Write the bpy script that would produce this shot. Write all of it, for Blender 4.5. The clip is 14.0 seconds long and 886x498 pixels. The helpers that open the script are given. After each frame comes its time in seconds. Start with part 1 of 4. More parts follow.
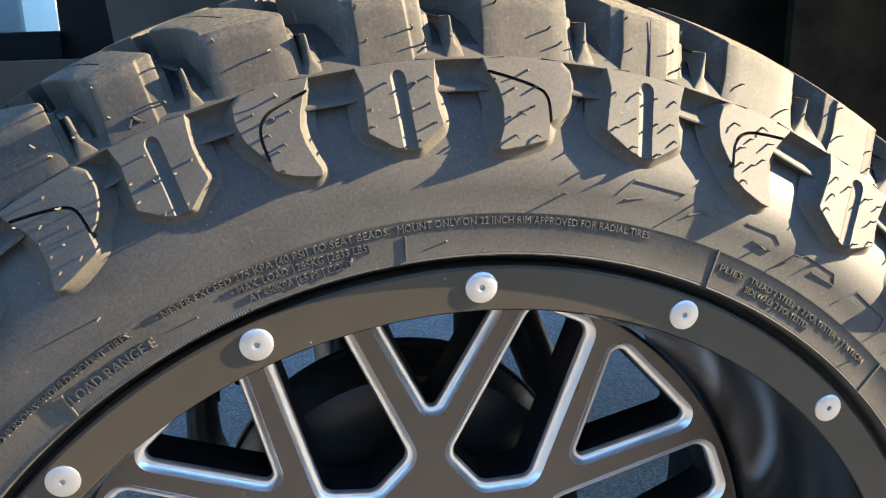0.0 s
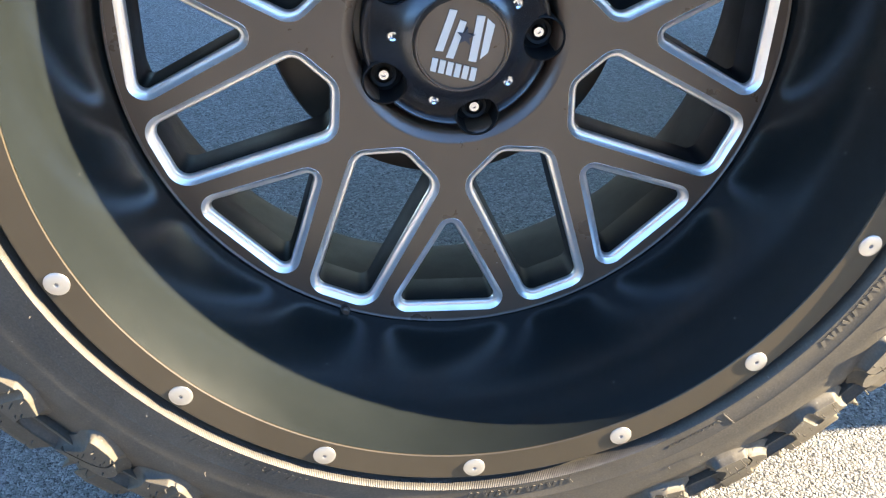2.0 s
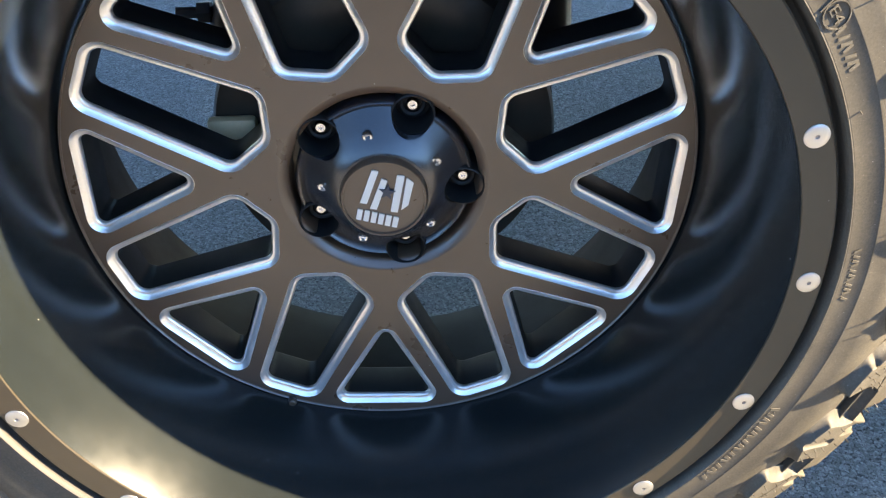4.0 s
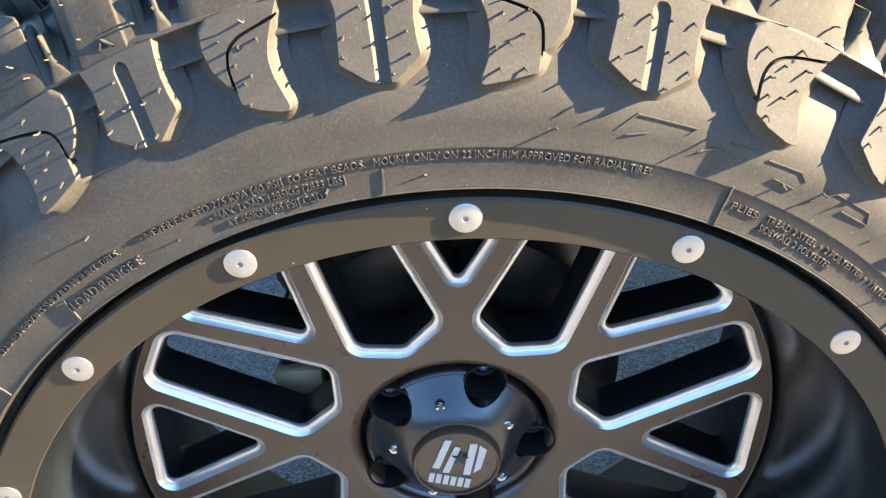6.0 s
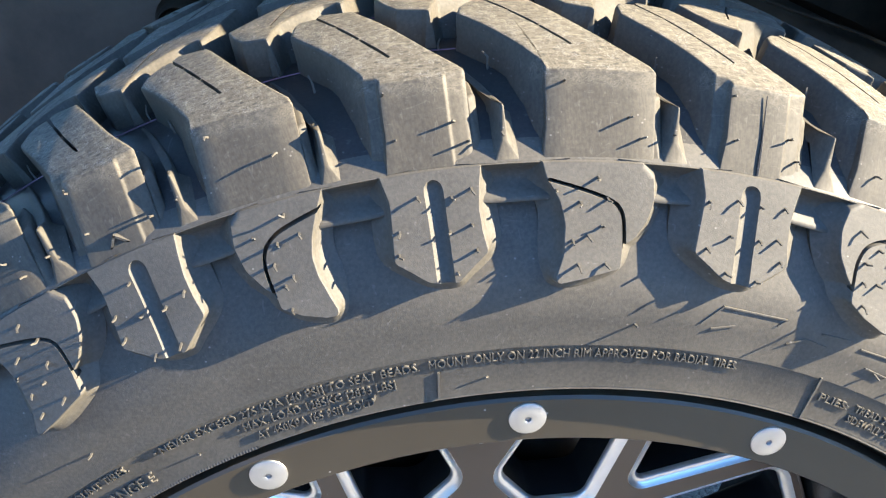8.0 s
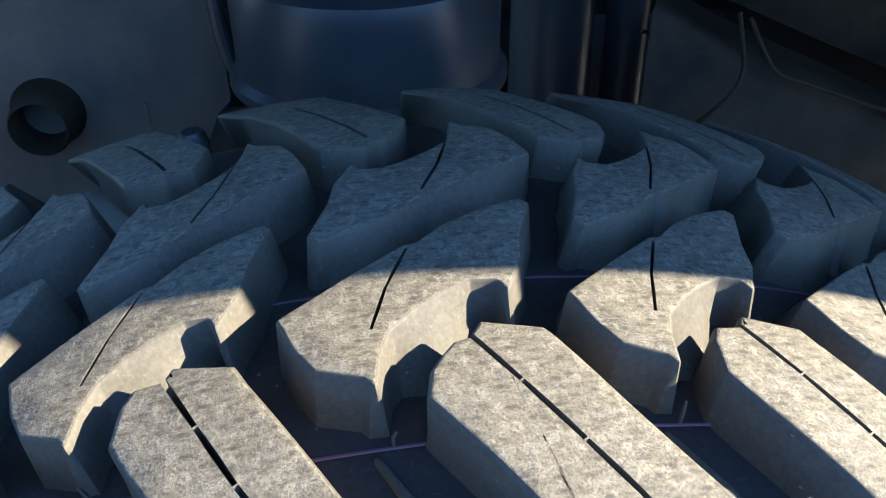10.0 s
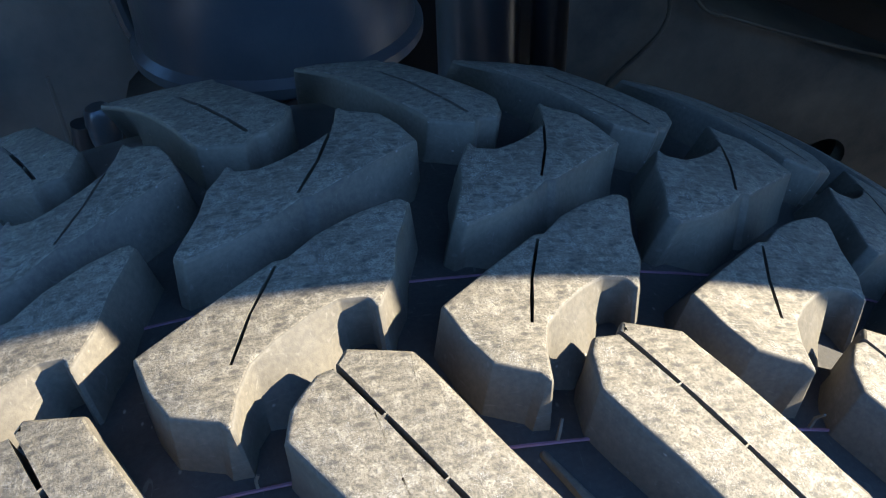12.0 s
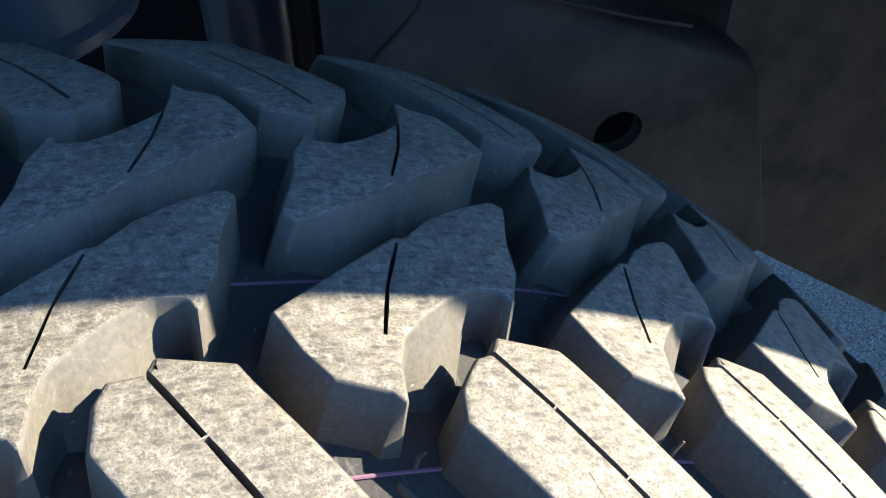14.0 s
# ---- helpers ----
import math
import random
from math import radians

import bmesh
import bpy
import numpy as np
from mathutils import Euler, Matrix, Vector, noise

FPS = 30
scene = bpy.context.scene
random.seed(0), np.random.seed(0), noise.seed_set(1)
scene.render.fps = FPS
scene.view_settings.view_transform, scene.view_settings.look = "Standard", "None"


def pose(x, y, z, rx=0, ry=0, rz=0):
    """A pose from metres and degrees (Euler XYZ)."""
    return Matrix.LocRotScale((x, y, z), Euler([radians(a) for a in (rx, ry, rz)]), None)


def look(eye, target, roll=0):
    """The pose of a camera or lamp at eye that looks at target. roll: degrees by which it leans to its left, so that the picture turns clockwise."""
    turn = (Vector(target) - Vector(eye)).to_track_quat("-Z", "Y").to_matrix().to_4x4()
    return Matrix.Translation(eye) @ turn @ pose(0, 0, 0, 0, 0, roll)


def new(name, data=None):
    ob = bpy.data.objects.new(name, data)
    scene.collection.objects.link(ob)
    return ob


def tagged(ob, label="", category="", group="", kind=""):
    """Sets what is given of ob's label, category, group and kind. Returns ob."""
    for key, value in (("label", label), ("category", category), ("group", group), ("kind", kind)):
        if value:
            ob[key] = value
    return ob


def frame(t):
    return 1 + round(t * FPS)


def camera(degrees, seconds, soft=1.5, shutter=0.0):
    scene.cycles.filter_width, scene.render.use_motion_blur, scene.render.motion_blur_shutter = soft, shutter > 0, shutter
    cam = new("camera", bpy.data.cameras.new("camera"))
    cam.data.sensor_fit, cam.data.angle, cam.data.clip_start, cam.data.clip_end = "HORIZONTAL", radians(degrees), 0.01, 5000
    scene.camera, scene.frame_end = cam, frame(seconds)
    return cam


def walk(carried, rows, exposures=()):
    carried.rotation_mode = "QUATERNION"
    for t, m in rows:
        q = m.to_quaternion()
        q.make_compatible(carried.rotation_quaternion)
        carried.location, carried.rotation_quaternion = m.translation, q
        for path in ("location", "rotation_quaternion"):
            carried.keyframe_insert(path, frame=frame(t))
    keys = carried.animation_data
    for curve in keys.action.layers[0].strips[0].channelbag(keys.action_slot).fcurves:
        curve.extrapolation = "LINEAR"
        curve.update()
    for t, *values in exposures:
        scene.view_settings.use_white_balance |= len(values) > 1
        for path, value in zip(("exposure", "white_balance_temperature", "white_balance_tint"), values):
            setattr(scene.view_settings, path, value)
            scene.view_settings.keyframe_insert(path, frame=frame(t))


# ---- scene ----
cam = camera(53.64, 14.0, soft=1.2)
EXPOSURES = [(0.0, 2.73, 6500, 9), (0.5, 2.95, 6700, 9), (1.0, 3.3, 6900, 9), (1.5, 3.42, 6900, 9), (2.0, 3.25, 6700, 9), (4.5, 3.1, 7100, 10), (5.5, 3.14, 7050, 10), (6.5, 2.98, 6400, 9),
             (7.5, 2.92, 5900, 8), (8.5, 2.94, 5780, 8), (9.2, 2.92, 5480, 8), (11.5, 2.96, 5500, 8), (14.0, 2.93, 5320, 8)]
PATH = [
    (0, (-0.0926, -0.4033, 0.8604), (0.2866, 1.4825, 0.3127), -1.25),
    (0.5, (-0.0841, -0.4523, 0.8157), (0.1868, 1.4073, 0.1311), -1.16),
    (1, (-0.0900, -0.4771, 0.7541), (0.1141, 1.3396, -0.0570), -1.12),
    (1.5, (-0.0881, -0.4855, 0.6857), (0.0771, 1.2804, -0.2386), -1.44),
    (2, (-0.0722, -0.4862, 0.6173), (0.0858, 1.2371, -0.3855), -1.26),
    (2.2, (-0.0536, -0.4890, 0.6006), (0.0993, 1.2172, -0.4315), -1.34),
    (4.3, (0.0294, -0.4562, 0.8070), (0.0628, 1.1922, -0.3252), -1.26),
    (4.5, (0.0263, -0.4443, 0.8156), (0.0535, 1.2064, -0.3132), -1.33),
    (5, (0.0121, -0.4107, 0.8592), (0.0317, 1.2580, -0.2431), -1.77),
    (5.5, (-0.0016, -0.3906, 0.9069), (0.0148, 1.2927, -0.1730), -2.29),
    (6, (-0.0083, -0.3638, 0.9361), (0.0118, 1.3238, -0.1370), -2.74),
    (6.5, (-0.0196, -0.3398, 0.9630), (0.0245, 1.3798, -0.0574), -2.31),
    (7, (-0.0054, -0.3137, 1.0029), (0.1006, 1.4370, 0.0418), -1.91),
    (7.5, (-0.0251, -0.2963, 0.9924), (0.1115, 1.4394, 0.0083), -2.02),
    (8, (-0.0528, -0.2865, 0.9677), (0.1044, 1.4527, -0.0073), -1.36),
    (8.5, (-0.0482, -0.2529, 0.9765), (0.1325, 1.4846, 0.0026), -1.07),
    (9, (-0.0461, -0.1682, 1.0068), (0.1949, 1.5601, 0.0297), -0.24),
    (9.2, (-0.0479, -0.1289, 1.0110), (0.2063, 1.5845, 0.0113), -0.14),
    (11.3, (0.0131, -0.0344, 1.0025), (0.2156, 1.5534, -0.1966), -0.78),
    (11.5, (0.0126, -0.0332, 1.0034), (0.2165, 1.5429, -0.2109), -0.86),
    (12, (0.0028, -0.0400, 1.0209), (0.2774, 1.5028, -0.2219), -2.37),
    (12.5, (-0.0032, -0.0395, 1.0182), (0.4875, 1.4391, -0.2360), -0.32),
    (13, (0.0091, -0.0341, 1.0006), (0.5432, 1.4250, -0.2588), -0.51),
    (13.5, (0.0498, -0.0283, 1.0004), (0.5562, 1.4381, -0.2619), -1.65),
    (14, (0.0914, -0.0213, 0.9921), (0.5686, 1.4517, -0.2738), -1.04),
]
walk(cam, [(t, look(eye, target, roll)) for t, eye, target, roll in PATH], EXPOSURES)

# ---- light ----
SUN_TO = Vector((0.913, -0.108, 0.407)).normalized()      # towards the sun
world = bpy.data.worlds.new("world")
scene.world = world
world.use_nodes = True
wn = world.node_tree
sky = wn.nodes.new("ShaderNodeTexSky")
sky.sky_type = "NISHITA"
sky.sun_disc = False
sky.sun_elevation = math.asin(SUN_TO.z)
sky.sun_rotation = math.atan2(SUN_TO.x, SUN_TO.y)
sky.air_density = 1.0
sky.dust_density = 0.1
sky.ozone_density = 6.0
wn.links.new(sky.outputs[0], wn.nodes["Background"].inputs[0])
wn.nodes["Background"].inputs[1].default_value = 0.109
sun = bpy.data.lights.new("sun", "SUN")
sun.energy = 5.0
sun.angle = radians(0.5)
sun.color = (1.0, 0.83, 0.58)
new("sun", sun).matrix_world = look((0, 0, 3), Vector((0, 0, 3)) - SUN_TO)

# ---- materials ----
ZC, GROUND = 0.432, -0.008          # wheel centre and ground heights
YC = 0.1603                         # middle plane of the tyre


class Nodes:
    """A small wrapper for node materials."""

    def __init__(self, name):
        self.m = bpy.data.materials.new(name)
        self.m.use_nodes = True
        self.t = self.m.node_tree
        self.b = self.t.nodes["Principled BSDF"]

    def node(self, kind, **values):
        n = self.t.nodes.new(kind)
        for key, v in values.items():
            n.inputs[key.replace("_", " ")].default_value = v
        return n

    def link(self, a, b):
        self.t.links.new(a, b)

    def coords(self, which="Object", scale=(1, 1, 1)):
        c = self.t.nodes.new("ShaderNodeTexCoord")
        m = self.node("ShaderNodeMapping")
        m.inputs["Scale"].default_value = scale
        self.link(c.outputs[which], m.inputs["Vector"])
        return m.outputs["Vector"]

    def noise(self, vec, scale, detail=4.0, rough=0.6, distort=0.0):
        n = self.node("ShaderNodeTexNoise", Scale=scale, Detail=detail, Roughness=rough, Distortion=distort)
        self.link(vec, n.inputs["Vector"])
        return n.outputs["Fac"]

    def ramp(self, fac, stops):
        r = self.t.nodes.new("ShaderNodeValToRGB")
        e = r.color_ramp.elements
        while len(e) < len(stops):
            e.new(0.5)
        for i, (p, c) in enumerate(stops):
            e[i].position = p
            e[i].color = (c, c, c, 1) if isinstance(c, (int, float)) else (*c, 1)
        self.link(fac, r.inputs[0])
        return r.outputs["Color"]

    def mix(self, fac, a, b, mode="MIX"):
        n = self.t.nodes.new("ShaderNodeMix")
        n.data_type, n.blend_type = "RGBA", mode
        for sock, v in ((n.inputs[0], fac), (n.inputs[6], a), (n.inputs[7], b)):
            if isinstance(v, (int, float)):
                sock.default_value = v if sock == n.inputs[0] else (v, v, v, 1)
            elif isinstance(v, tuple):
                sock.default_value = (*v, 1)
            else:
                self.link(v, sock)
        return n.outputs[2]

    def bump(self, height, strength, distance, normal=None):
        n = self.node("ShaderNodeBump", Strength=strength, Distance=distance)
        self.link(height, n.inputs["Height"])
        if normal is not None:
            self.link(normal, n.inputs["Normal"])
        self.link(n.outputs[0], self.b.inputs["Normal"])
        return n.outputs[0]

    def set(self, **values):
        for key, v in values.items():
            sock = self.b.inputs[key.replace("_", " ")]
            if isinstance(v, tuple):
                sock.default_value = (*v, 1)
            elif isinstance(v, (int, float)):
                sock.default_value = v
            else:
                self.link(v, sock)
        return self.m


def radius_of(k):
    """Distance from the axle and place along it, for materials of the wheel."""
    c = k.t.nodes.new("ShaderNodeTexCoord")
    sep = k.t.nodes.new("ShaderNodeSeparateXYZ")
    k.link(c.outputs["Object"], sep.inputs[0])
    sq = k.node("ShaderNodeCombineXYZ")
    k.link(sep.outputs["X"], sq.inputs["X"])
    k.link(sep.outputs["Z"], sq.inputs["Y"])
    ln = k.t.nodes.new("ShaderNodeVectorMath")
    ln.operation = "LENGTH"
    k.link(sq.outputs[0], ln.inputs[0])
    return ln.outputs["Value"], sep.outputs["Y"]


def calc(k, op, a, b):
    n = k.t.nodes.new("ShaderNodeMath")
    n.operation = op
    for sock, v in zip(n.inputs, (a, b)):
        if isinstance(v, (int, float)):
            sock.default_value = v
        else:
            k.link(v, sock)
    return n.outputs[0]


def rubber_colour(k, v, dark, dust, low, high):
    """Dark rubber under a film of dry dust in clouds, with pin-prick specks and hair scratches."""
    cloud = k.noise(v, 16.0, 6, 0.65, 0.6)
    fine = k.noise(v, 620.0, 3, 0.6)
    f = k.mix(0.42, k.ramp(cloud, [(low, 0.0), (high, 1.0)]), k.ramp(fine, [(0.35, 0.0), (0.7, 1.0)]))
    c = k.mix(f, dark, dust)
    spots = k.node("ShaderNodeTexVoronoi", Scale=190.0, Randomness=1.0)
    k.link(k.coords(scale=(1.0, 0.6, 1.3)), spots.inputs["Vector"])
    few = calc(k, "MULTIPLY", k.ramp(spots.outputs["Distance"], [(0.04, 0.7), (0.11, 0.0)]), k.ramp(k.noise(v, 38.0, 2), [(0.50, 0.0), (0.60, 1.0)]))
    c = k.mix(few, c, (0.26, 0.235, 0.20))
    for stretch, amount in (((1.0, 0.15, 0.5), 0.13), ((0.3, 1.0, 1.4), 0.10)):
        streak = k.noise(k.coords(scale=stretch), 240.0, 2, 0.5, 2.5)
        c = k.mix(k.ramp(streak, [(0.68, 0.0), (0.73, amount)]), c, (0.24, 0.22, 0.19))
    return c, fine


def worn_colour(k, v):
    """Scuffed running surface: short tan strokes along the roll over darker rubber, with fine pits and a few stone flecks."""
    strokes = k.noise(k.coords(scale=(0.40, 1.0, 0.7)), 620.0, 4, 0.7, 0.15)
    slant = k.noise(k.coords(scale=(0.6, 0.45, 1.0)), 520.0, 3, 0.65, 0.3)
    grit = k.noise(v, 1500.0, 3, 0.7)
    cloud = k.noise(v, 34.0, 5, 0.62, 0.3)
    c = k.mix(k.ramp(strokes, [(0.30, 0.0), (0.68, 1.0)]), (0.050, 0.043, 0.032), (0.163, 0.140, 0.101))
    c = k.mix(k.ramp(slant, [(0.50, 0.0), (0.68, 0.65)]), c, (0.236, 0.207, 0.156))
    c = k.mix(k.ramp(cloud, [(0.42, 0.0), (0.70, 0.34)]), c, (0.190, 0.164, 0.122))
    c = k.mix(k.ramp(grit, [(0.36, 0.75), (0.54, 0.0)]), c, (0.046, 0.040, 0.032))
    pits = k.node("ShaderNodeTexVoronoi", Scale=340.0)
    k.link(k.coords(scale=(0.6, 1.0, 1.0)), pits.inputs["Vector"])
    c = k.mix(k.ramp(pits.outputs["Distance"], [(0.14, 0.75), (0.34, 0.0)]), c, (0.040, 0.035, 0.029))
    flecks = k.node("ShaderNodeTexVoronoi", Scale=230.0)
    k.link(k.mix(0.012, v, k.node("ShaderNodeTexNoise", Scale=420.0).outputs["Color"]), flecks.inputs["Vector"])
    rare = calc(k, "MULTIPLY", k.ramp(flecks.outputs["Distance"], [(0.12, 0.9), (0.20, 0.0)]), k.ramp(k.noise(v, 26.0, 2), [(0.47, 0.0), (0.54, 1.0)]))
    c = k.mix(rare, c, (0.50, 0.48, 0.44))
    return c, k.mix(0.4, k.mix(0.5, strokes, grit), slant)


def make_rubber(name, dark, dust, low, high, rough, relief=0.3):
    k = Nodes(name)
    v = k.coords()
    c, fine = rubber_colour(k, v, dark, dust, low, high)
    k.bump(k.mix(0.7, fine, k.noise(v, 1800.0, 2)), relief, 0.0003)
    return k.set(Base_Color=c, Roughness=rough, Specular_IOR_Level=0.25)


RUBBER = make_rubber("rubber_sidewall", (0.046, 0.0412, 0.0338), (0.101, 0.0882, 0.069), 0.3, 0.75, 0.58)
RUBBER_RAISED = make_rubber("rubber_raised", (0.050, 0.0448, 0.0365), (0.103, 0.0905, 0.0715), 0.3, 0.7, 0.62)
# groove shade is put into this darker colour; the mould seam uses it too
RUBBER_DARK = make_rubber("rubber_groove_shade_seam", (0.021, 0.019, 0.017), (0.046, 0.041, 0.035), 0.35, 0.75, 0.5)


def make_lug():
    """Side of a tread lug: fine streaks down the rubber; the scuffing reaches unevenly over the shoulder's edge."""
    k = Nodes("rubber_lug")
    v = k.coords()
    c, fine = rubber_colour(k, v, (0.049, 0.0425, 0.033), (0.097, 0.084, 0.063), 0.3, 0.7)
    w, rough_h = worn_colour(k, v)
    r, y = radius_of(k)
    streak = k.noise(k.coords(scale=(1.0, 0.2, 0.10)), 1100.0, 3, 0.55)
    outer = calc(k, "LESS_THAN", y, 0.046)
    c = k.mix(calc(k, "MULTIPLY", outer, k.ramp(streak, [(0.40, 0.26), (0.55, 0.0)])), c, (0.036, 0.031, 0.026))
    edge = calc(k, "ADD", r, calc(k, "MULTIPLY", calc(k, "SUBTRACT", k.noise(v, 34.0, 3, 0.45), 0.5), 0.030))
    top = k.ramp(edge, [(0.4258, 0.0), (0.4274, 1.0)])
    top = calc(k, "MULTIPLY", top, outer)
    c = k.mix(calc(k, "MULTIPLY", top, 0.55), c, w)
    k.bump(k.mix(top, k.mix(calc(k, "MULTIPLY", outer, 0.5), k.noise(v, 1500.0, 3), streak), rough_h), 0.16, 0.0004)
    return k.set(Base_Color=c, Roughness=0.6, Specular_IOR_Level=0.15)


def make_worn():
    k = Nodes("rubber_worn")
    c, h = worn_colour(k, k.coords())
    k.bump(h, 0.5, 0.0010)
    return k.set(Base_Color=c, Roughness=0.75, Specular_IOR_Level=0.25)


RUBBER_LUG = make_lug()
WORN = make_worn()


def make_satin(name, colour, rough, speck=True, spec=0.5, ior=1.5):
    """Satin black powder coat with a few pale dust specks."""
    k = Nodes(name)
    v = k.coords()
    c = k.mix(k.ramp(k.noise(v, 9.0, 4), [(0.35, 0.0), (0.75, 1.0)]), colour, tuple(x * 1.35 for x in colour))
    if speck:
        d = k.node("ShaderNodeTexVoronoi", Scale=55.0, Randomness=1.0)
        k.link(v, d.inputs["Vector"])
        c = k.mix(k.ramp(d.outputs["Distance"], [(0.018, 1.0), (0.035, 0.0)]), c, (0.35, 0.33, 0.3))
    k.bump(k.noise(v, 1800.0, 2), 0.08, 0.0004)
    r = k.ramp(k.noise(v, 30.0, 4), [(0.3, rough * 0.88), (0.7, rough * 1.12)])
    return k.set(Base_Color=c, Roughness=r, Specular_IOR_Level=spec, IOR=ior)


SATIN = make_satin("satin_black_face", (0.076, 0.047, 0.029), 0.30, spec=0.6, ior=1.65)
SATIN_RING = make_satin("satin_black_ring", (0.046, 0.036, 0.023), 0.40, spec=0.5, ior=1.45)
GLOSS = make_satin("black_barrel", (0.009, 0.0112, 0.0115), 0.21, spec=0.5, ior=1.49)
DULL = make_satin("black_inner_barrel", (0.008, 0.008, 0.008), 0.55, False, spec=0.3)
CAPBLACK = make_satin("black_cap", (0.010, 0.010, 0.012), 0.24, False, spec=0.7, ior=1.7)


def make_metal(name, colour, rough, relief=0.12, scale=900.0, metal=1.0):
    k = Nodes(name)
    v = k.coords()
    n = k.noise(v, scale, 3)
    k.bump(n, relief, 0.0003)
    c = k.mix(k.ramp(k.noise(v, 45.0, 4), [(0.35, 0.0), (0.7, 1.0)]), colour, tuple(x * 0.82 for x in colour))
    return k.set(Base_Color=c, Roughness=k.ramp(n, [(0.3, rough * 0.8), (0.7, rough * 1.25)]), Metallic=metal)




def make_milled():
    """Bright machined aluminium under clear coat."""
    k = Nodes("milled_aluminium")
    c = k.mix(k.ramp(k.noise(k.coords(), 45.0, 4), [(0.35, 0.0), (0.7, 1.0)]), (0.98, 0.95, 0.90), (0.88, 0.85, 0.81))
    return k.set(Base_Color=c, Roughness=0.30, Metallic=0.85)


MILLED = make_milled()
RIVET = make_metal("rivet_aluminium", (0.74, 0.73, 0.71), 0.38)
RIVET_EYE = make_metal("rivet_eye", (0.42, 0.41, 0.40), 0.45)
CHROME = make_metal("chrome", (0.88, 0.88, 0.90), 0.10)
# this high base colour carries the sunlight on the brake plate
SUNLIT_STEEL = make_metal("sunlit_steel", (0.78, 0.58, 0.34), 0.5, 0.1, 300.0, metal=0.3)
STEEL = make_metal("raw_steel", (0.16, 0.135, 0.11), 0.5, 0.12, 300.0)


def make_paint(name, a, b, rough, scale=8.0, metal=0.0, spec=0.5):
    k = Nodes(name)
    v = k.coords()
    n = k.noise(v, scale, 6, 0.65)
    k.bump(k.noise(v, scale * 40, 3), 0.15, 0.0008)
    return k.set(Base_Color=k.mix(k.ramp(n, [(0.35, 0.0), (0.7, 1.0)]), a, b), Roughness=rough, Metallic=metal, Specular_IOR_Level=spec)


DRUM = make_paint("dark_drum", (0.034, 0.027, 0.020), (0.085, 0.064, 0.045), 0.38)
BLACK_PLASTIC = make_paint("black_plastic", (0.018, 0.018, 0.019), (0.045, 0.042, 0.038), 0.38)
DUSTY_PLASTIC = make_paint("dusty_plastic", (0.011, 0.0085, 0.0050), (0.050, 0.036, 0.0200), 0.7, 14.0, spec=0.2)
DUSTY_STEEL = make_paint("dusty_frame_steel", (0.072, 0.060, 0.048), (0.150, 0.118, 0.086), 0.7, spec=0.2)
RUBBER_CUP = make_paint("black_rubber_cup", (0.022, 0.023, 0.026), (0.060, 0.055, 0.050), 0.3)
BODY_PAINT = make_paint("black_body_paint", (0.012, 0.012, 0.013), (0.016, 0.016, 0.017), 0.2, 3.0)
BLUE = make_paint("blue_plastic", (0.0006, 0.034, 0.092), (0.0008, 0.040, 0.105), 0.85)
WHITE_MARK = make_paint("white_mark", (0.62, 0.59, 0.52), (0.70, 0.67, 0.60), 0.4)
DARK_MARK = make_paint("dark_mark", (0.02, 0.03, 0.05), (0.03, 0.04, 0.06), 0.4)


def make_asphalt():
    """Coarse chip seal: pale angular stones of mixed tone with dark pits between them."""
    k = Nodes("asphalt")
    v = k.coords()
    warp = k.mix(0.012, v, k.node("ShaderNodeTexNoise", Scale=60.0, Detail=3.0).outputs["Color"])
    vo = k.node("ShaderNodeTexVoronoi", Scale=230.0)
    gap = k.node("ShaderNodeTexVoronoi", Scale=230.0)
    gap.feature = "DISTANCE_TO_EDGE"
    for n in (vo, gap):
        k.link(warp, n.inputs["Vector"])
    fine = k.noise(v, 420.0, 4, 0.7)
    tone = k.t.nodes.new("ShaderNodeSeparateColor")
    k.link(vo.outputs["Color"], tone.inputs[0])
    c = k.mix(k.ramp(tone.outputs[0], [(0.1, 0.0), (0.95, 1.0)]), (0.16, 0.157, 0.152), (0.34, 0.333, 0.322))
    pit = k.noise(v, 300.0, 2, 0.5, 0.6)
    c = k.mix(k.ramp(fine, [(0.34, 0.6), (0.46, 0.0)]), c, (0.10, 0.098, 0.095))
    c = k.mix(k.ramp(pit, [(0.37, 1.0), (0.44, 0.0)]), c, (0.02, 0.02, 0.021))
    c = k.mix(k.ramp(gap.outputs["Distance"], [(0.02, 0.6), (0.10, 0.0)]), c, (0.06, 0.058, 0.056))
    c = k.mix(k.ramp(k.noise(v, 3.0, 5), [(0.35, 0.0), (0.7, 0.25)]), c, (0.17, 0.165, 0.155))
    h = k.mix(0.4, k.mix(0.5, k.ramp(gap.outputs["Distance"], [(0.0, 0.0), (0.3, 1.0)]), tone.outputs[1]), fine)
    k.bump(h, 1.0, 0.006)
    return k.set(Base_Color=c, Roughness=0.8)


ASPHALT = make_asphalt()


# ---- building helpers ----
def ob_from(name, bm, mats, parent=None, label="", smooth=True, angle=35):
    me = bpy.data.meshes.new(name)
    bm.normal_update()
    bm.to_mesh(me)
    bm.free()
    for m in mats if isinstance(mats, (list, tuple)) else [mats]:
        me.materials.append(m)
    if smooth:
        for p in me.polygons:
            p.use_smooth = True
        me.set_sharp_from_angle(angle=radians(angle))
    ob = new(name, me)
    ob.parent = parent
    if label:
        ob["label"] = label
    return ob


def thing(name, at, label, category, group="", kind=""):
    ob = new(name)
    ob.location = at
    ob.empty_display_size = 0.05
    return tagged(ob, label, category, group, kind)


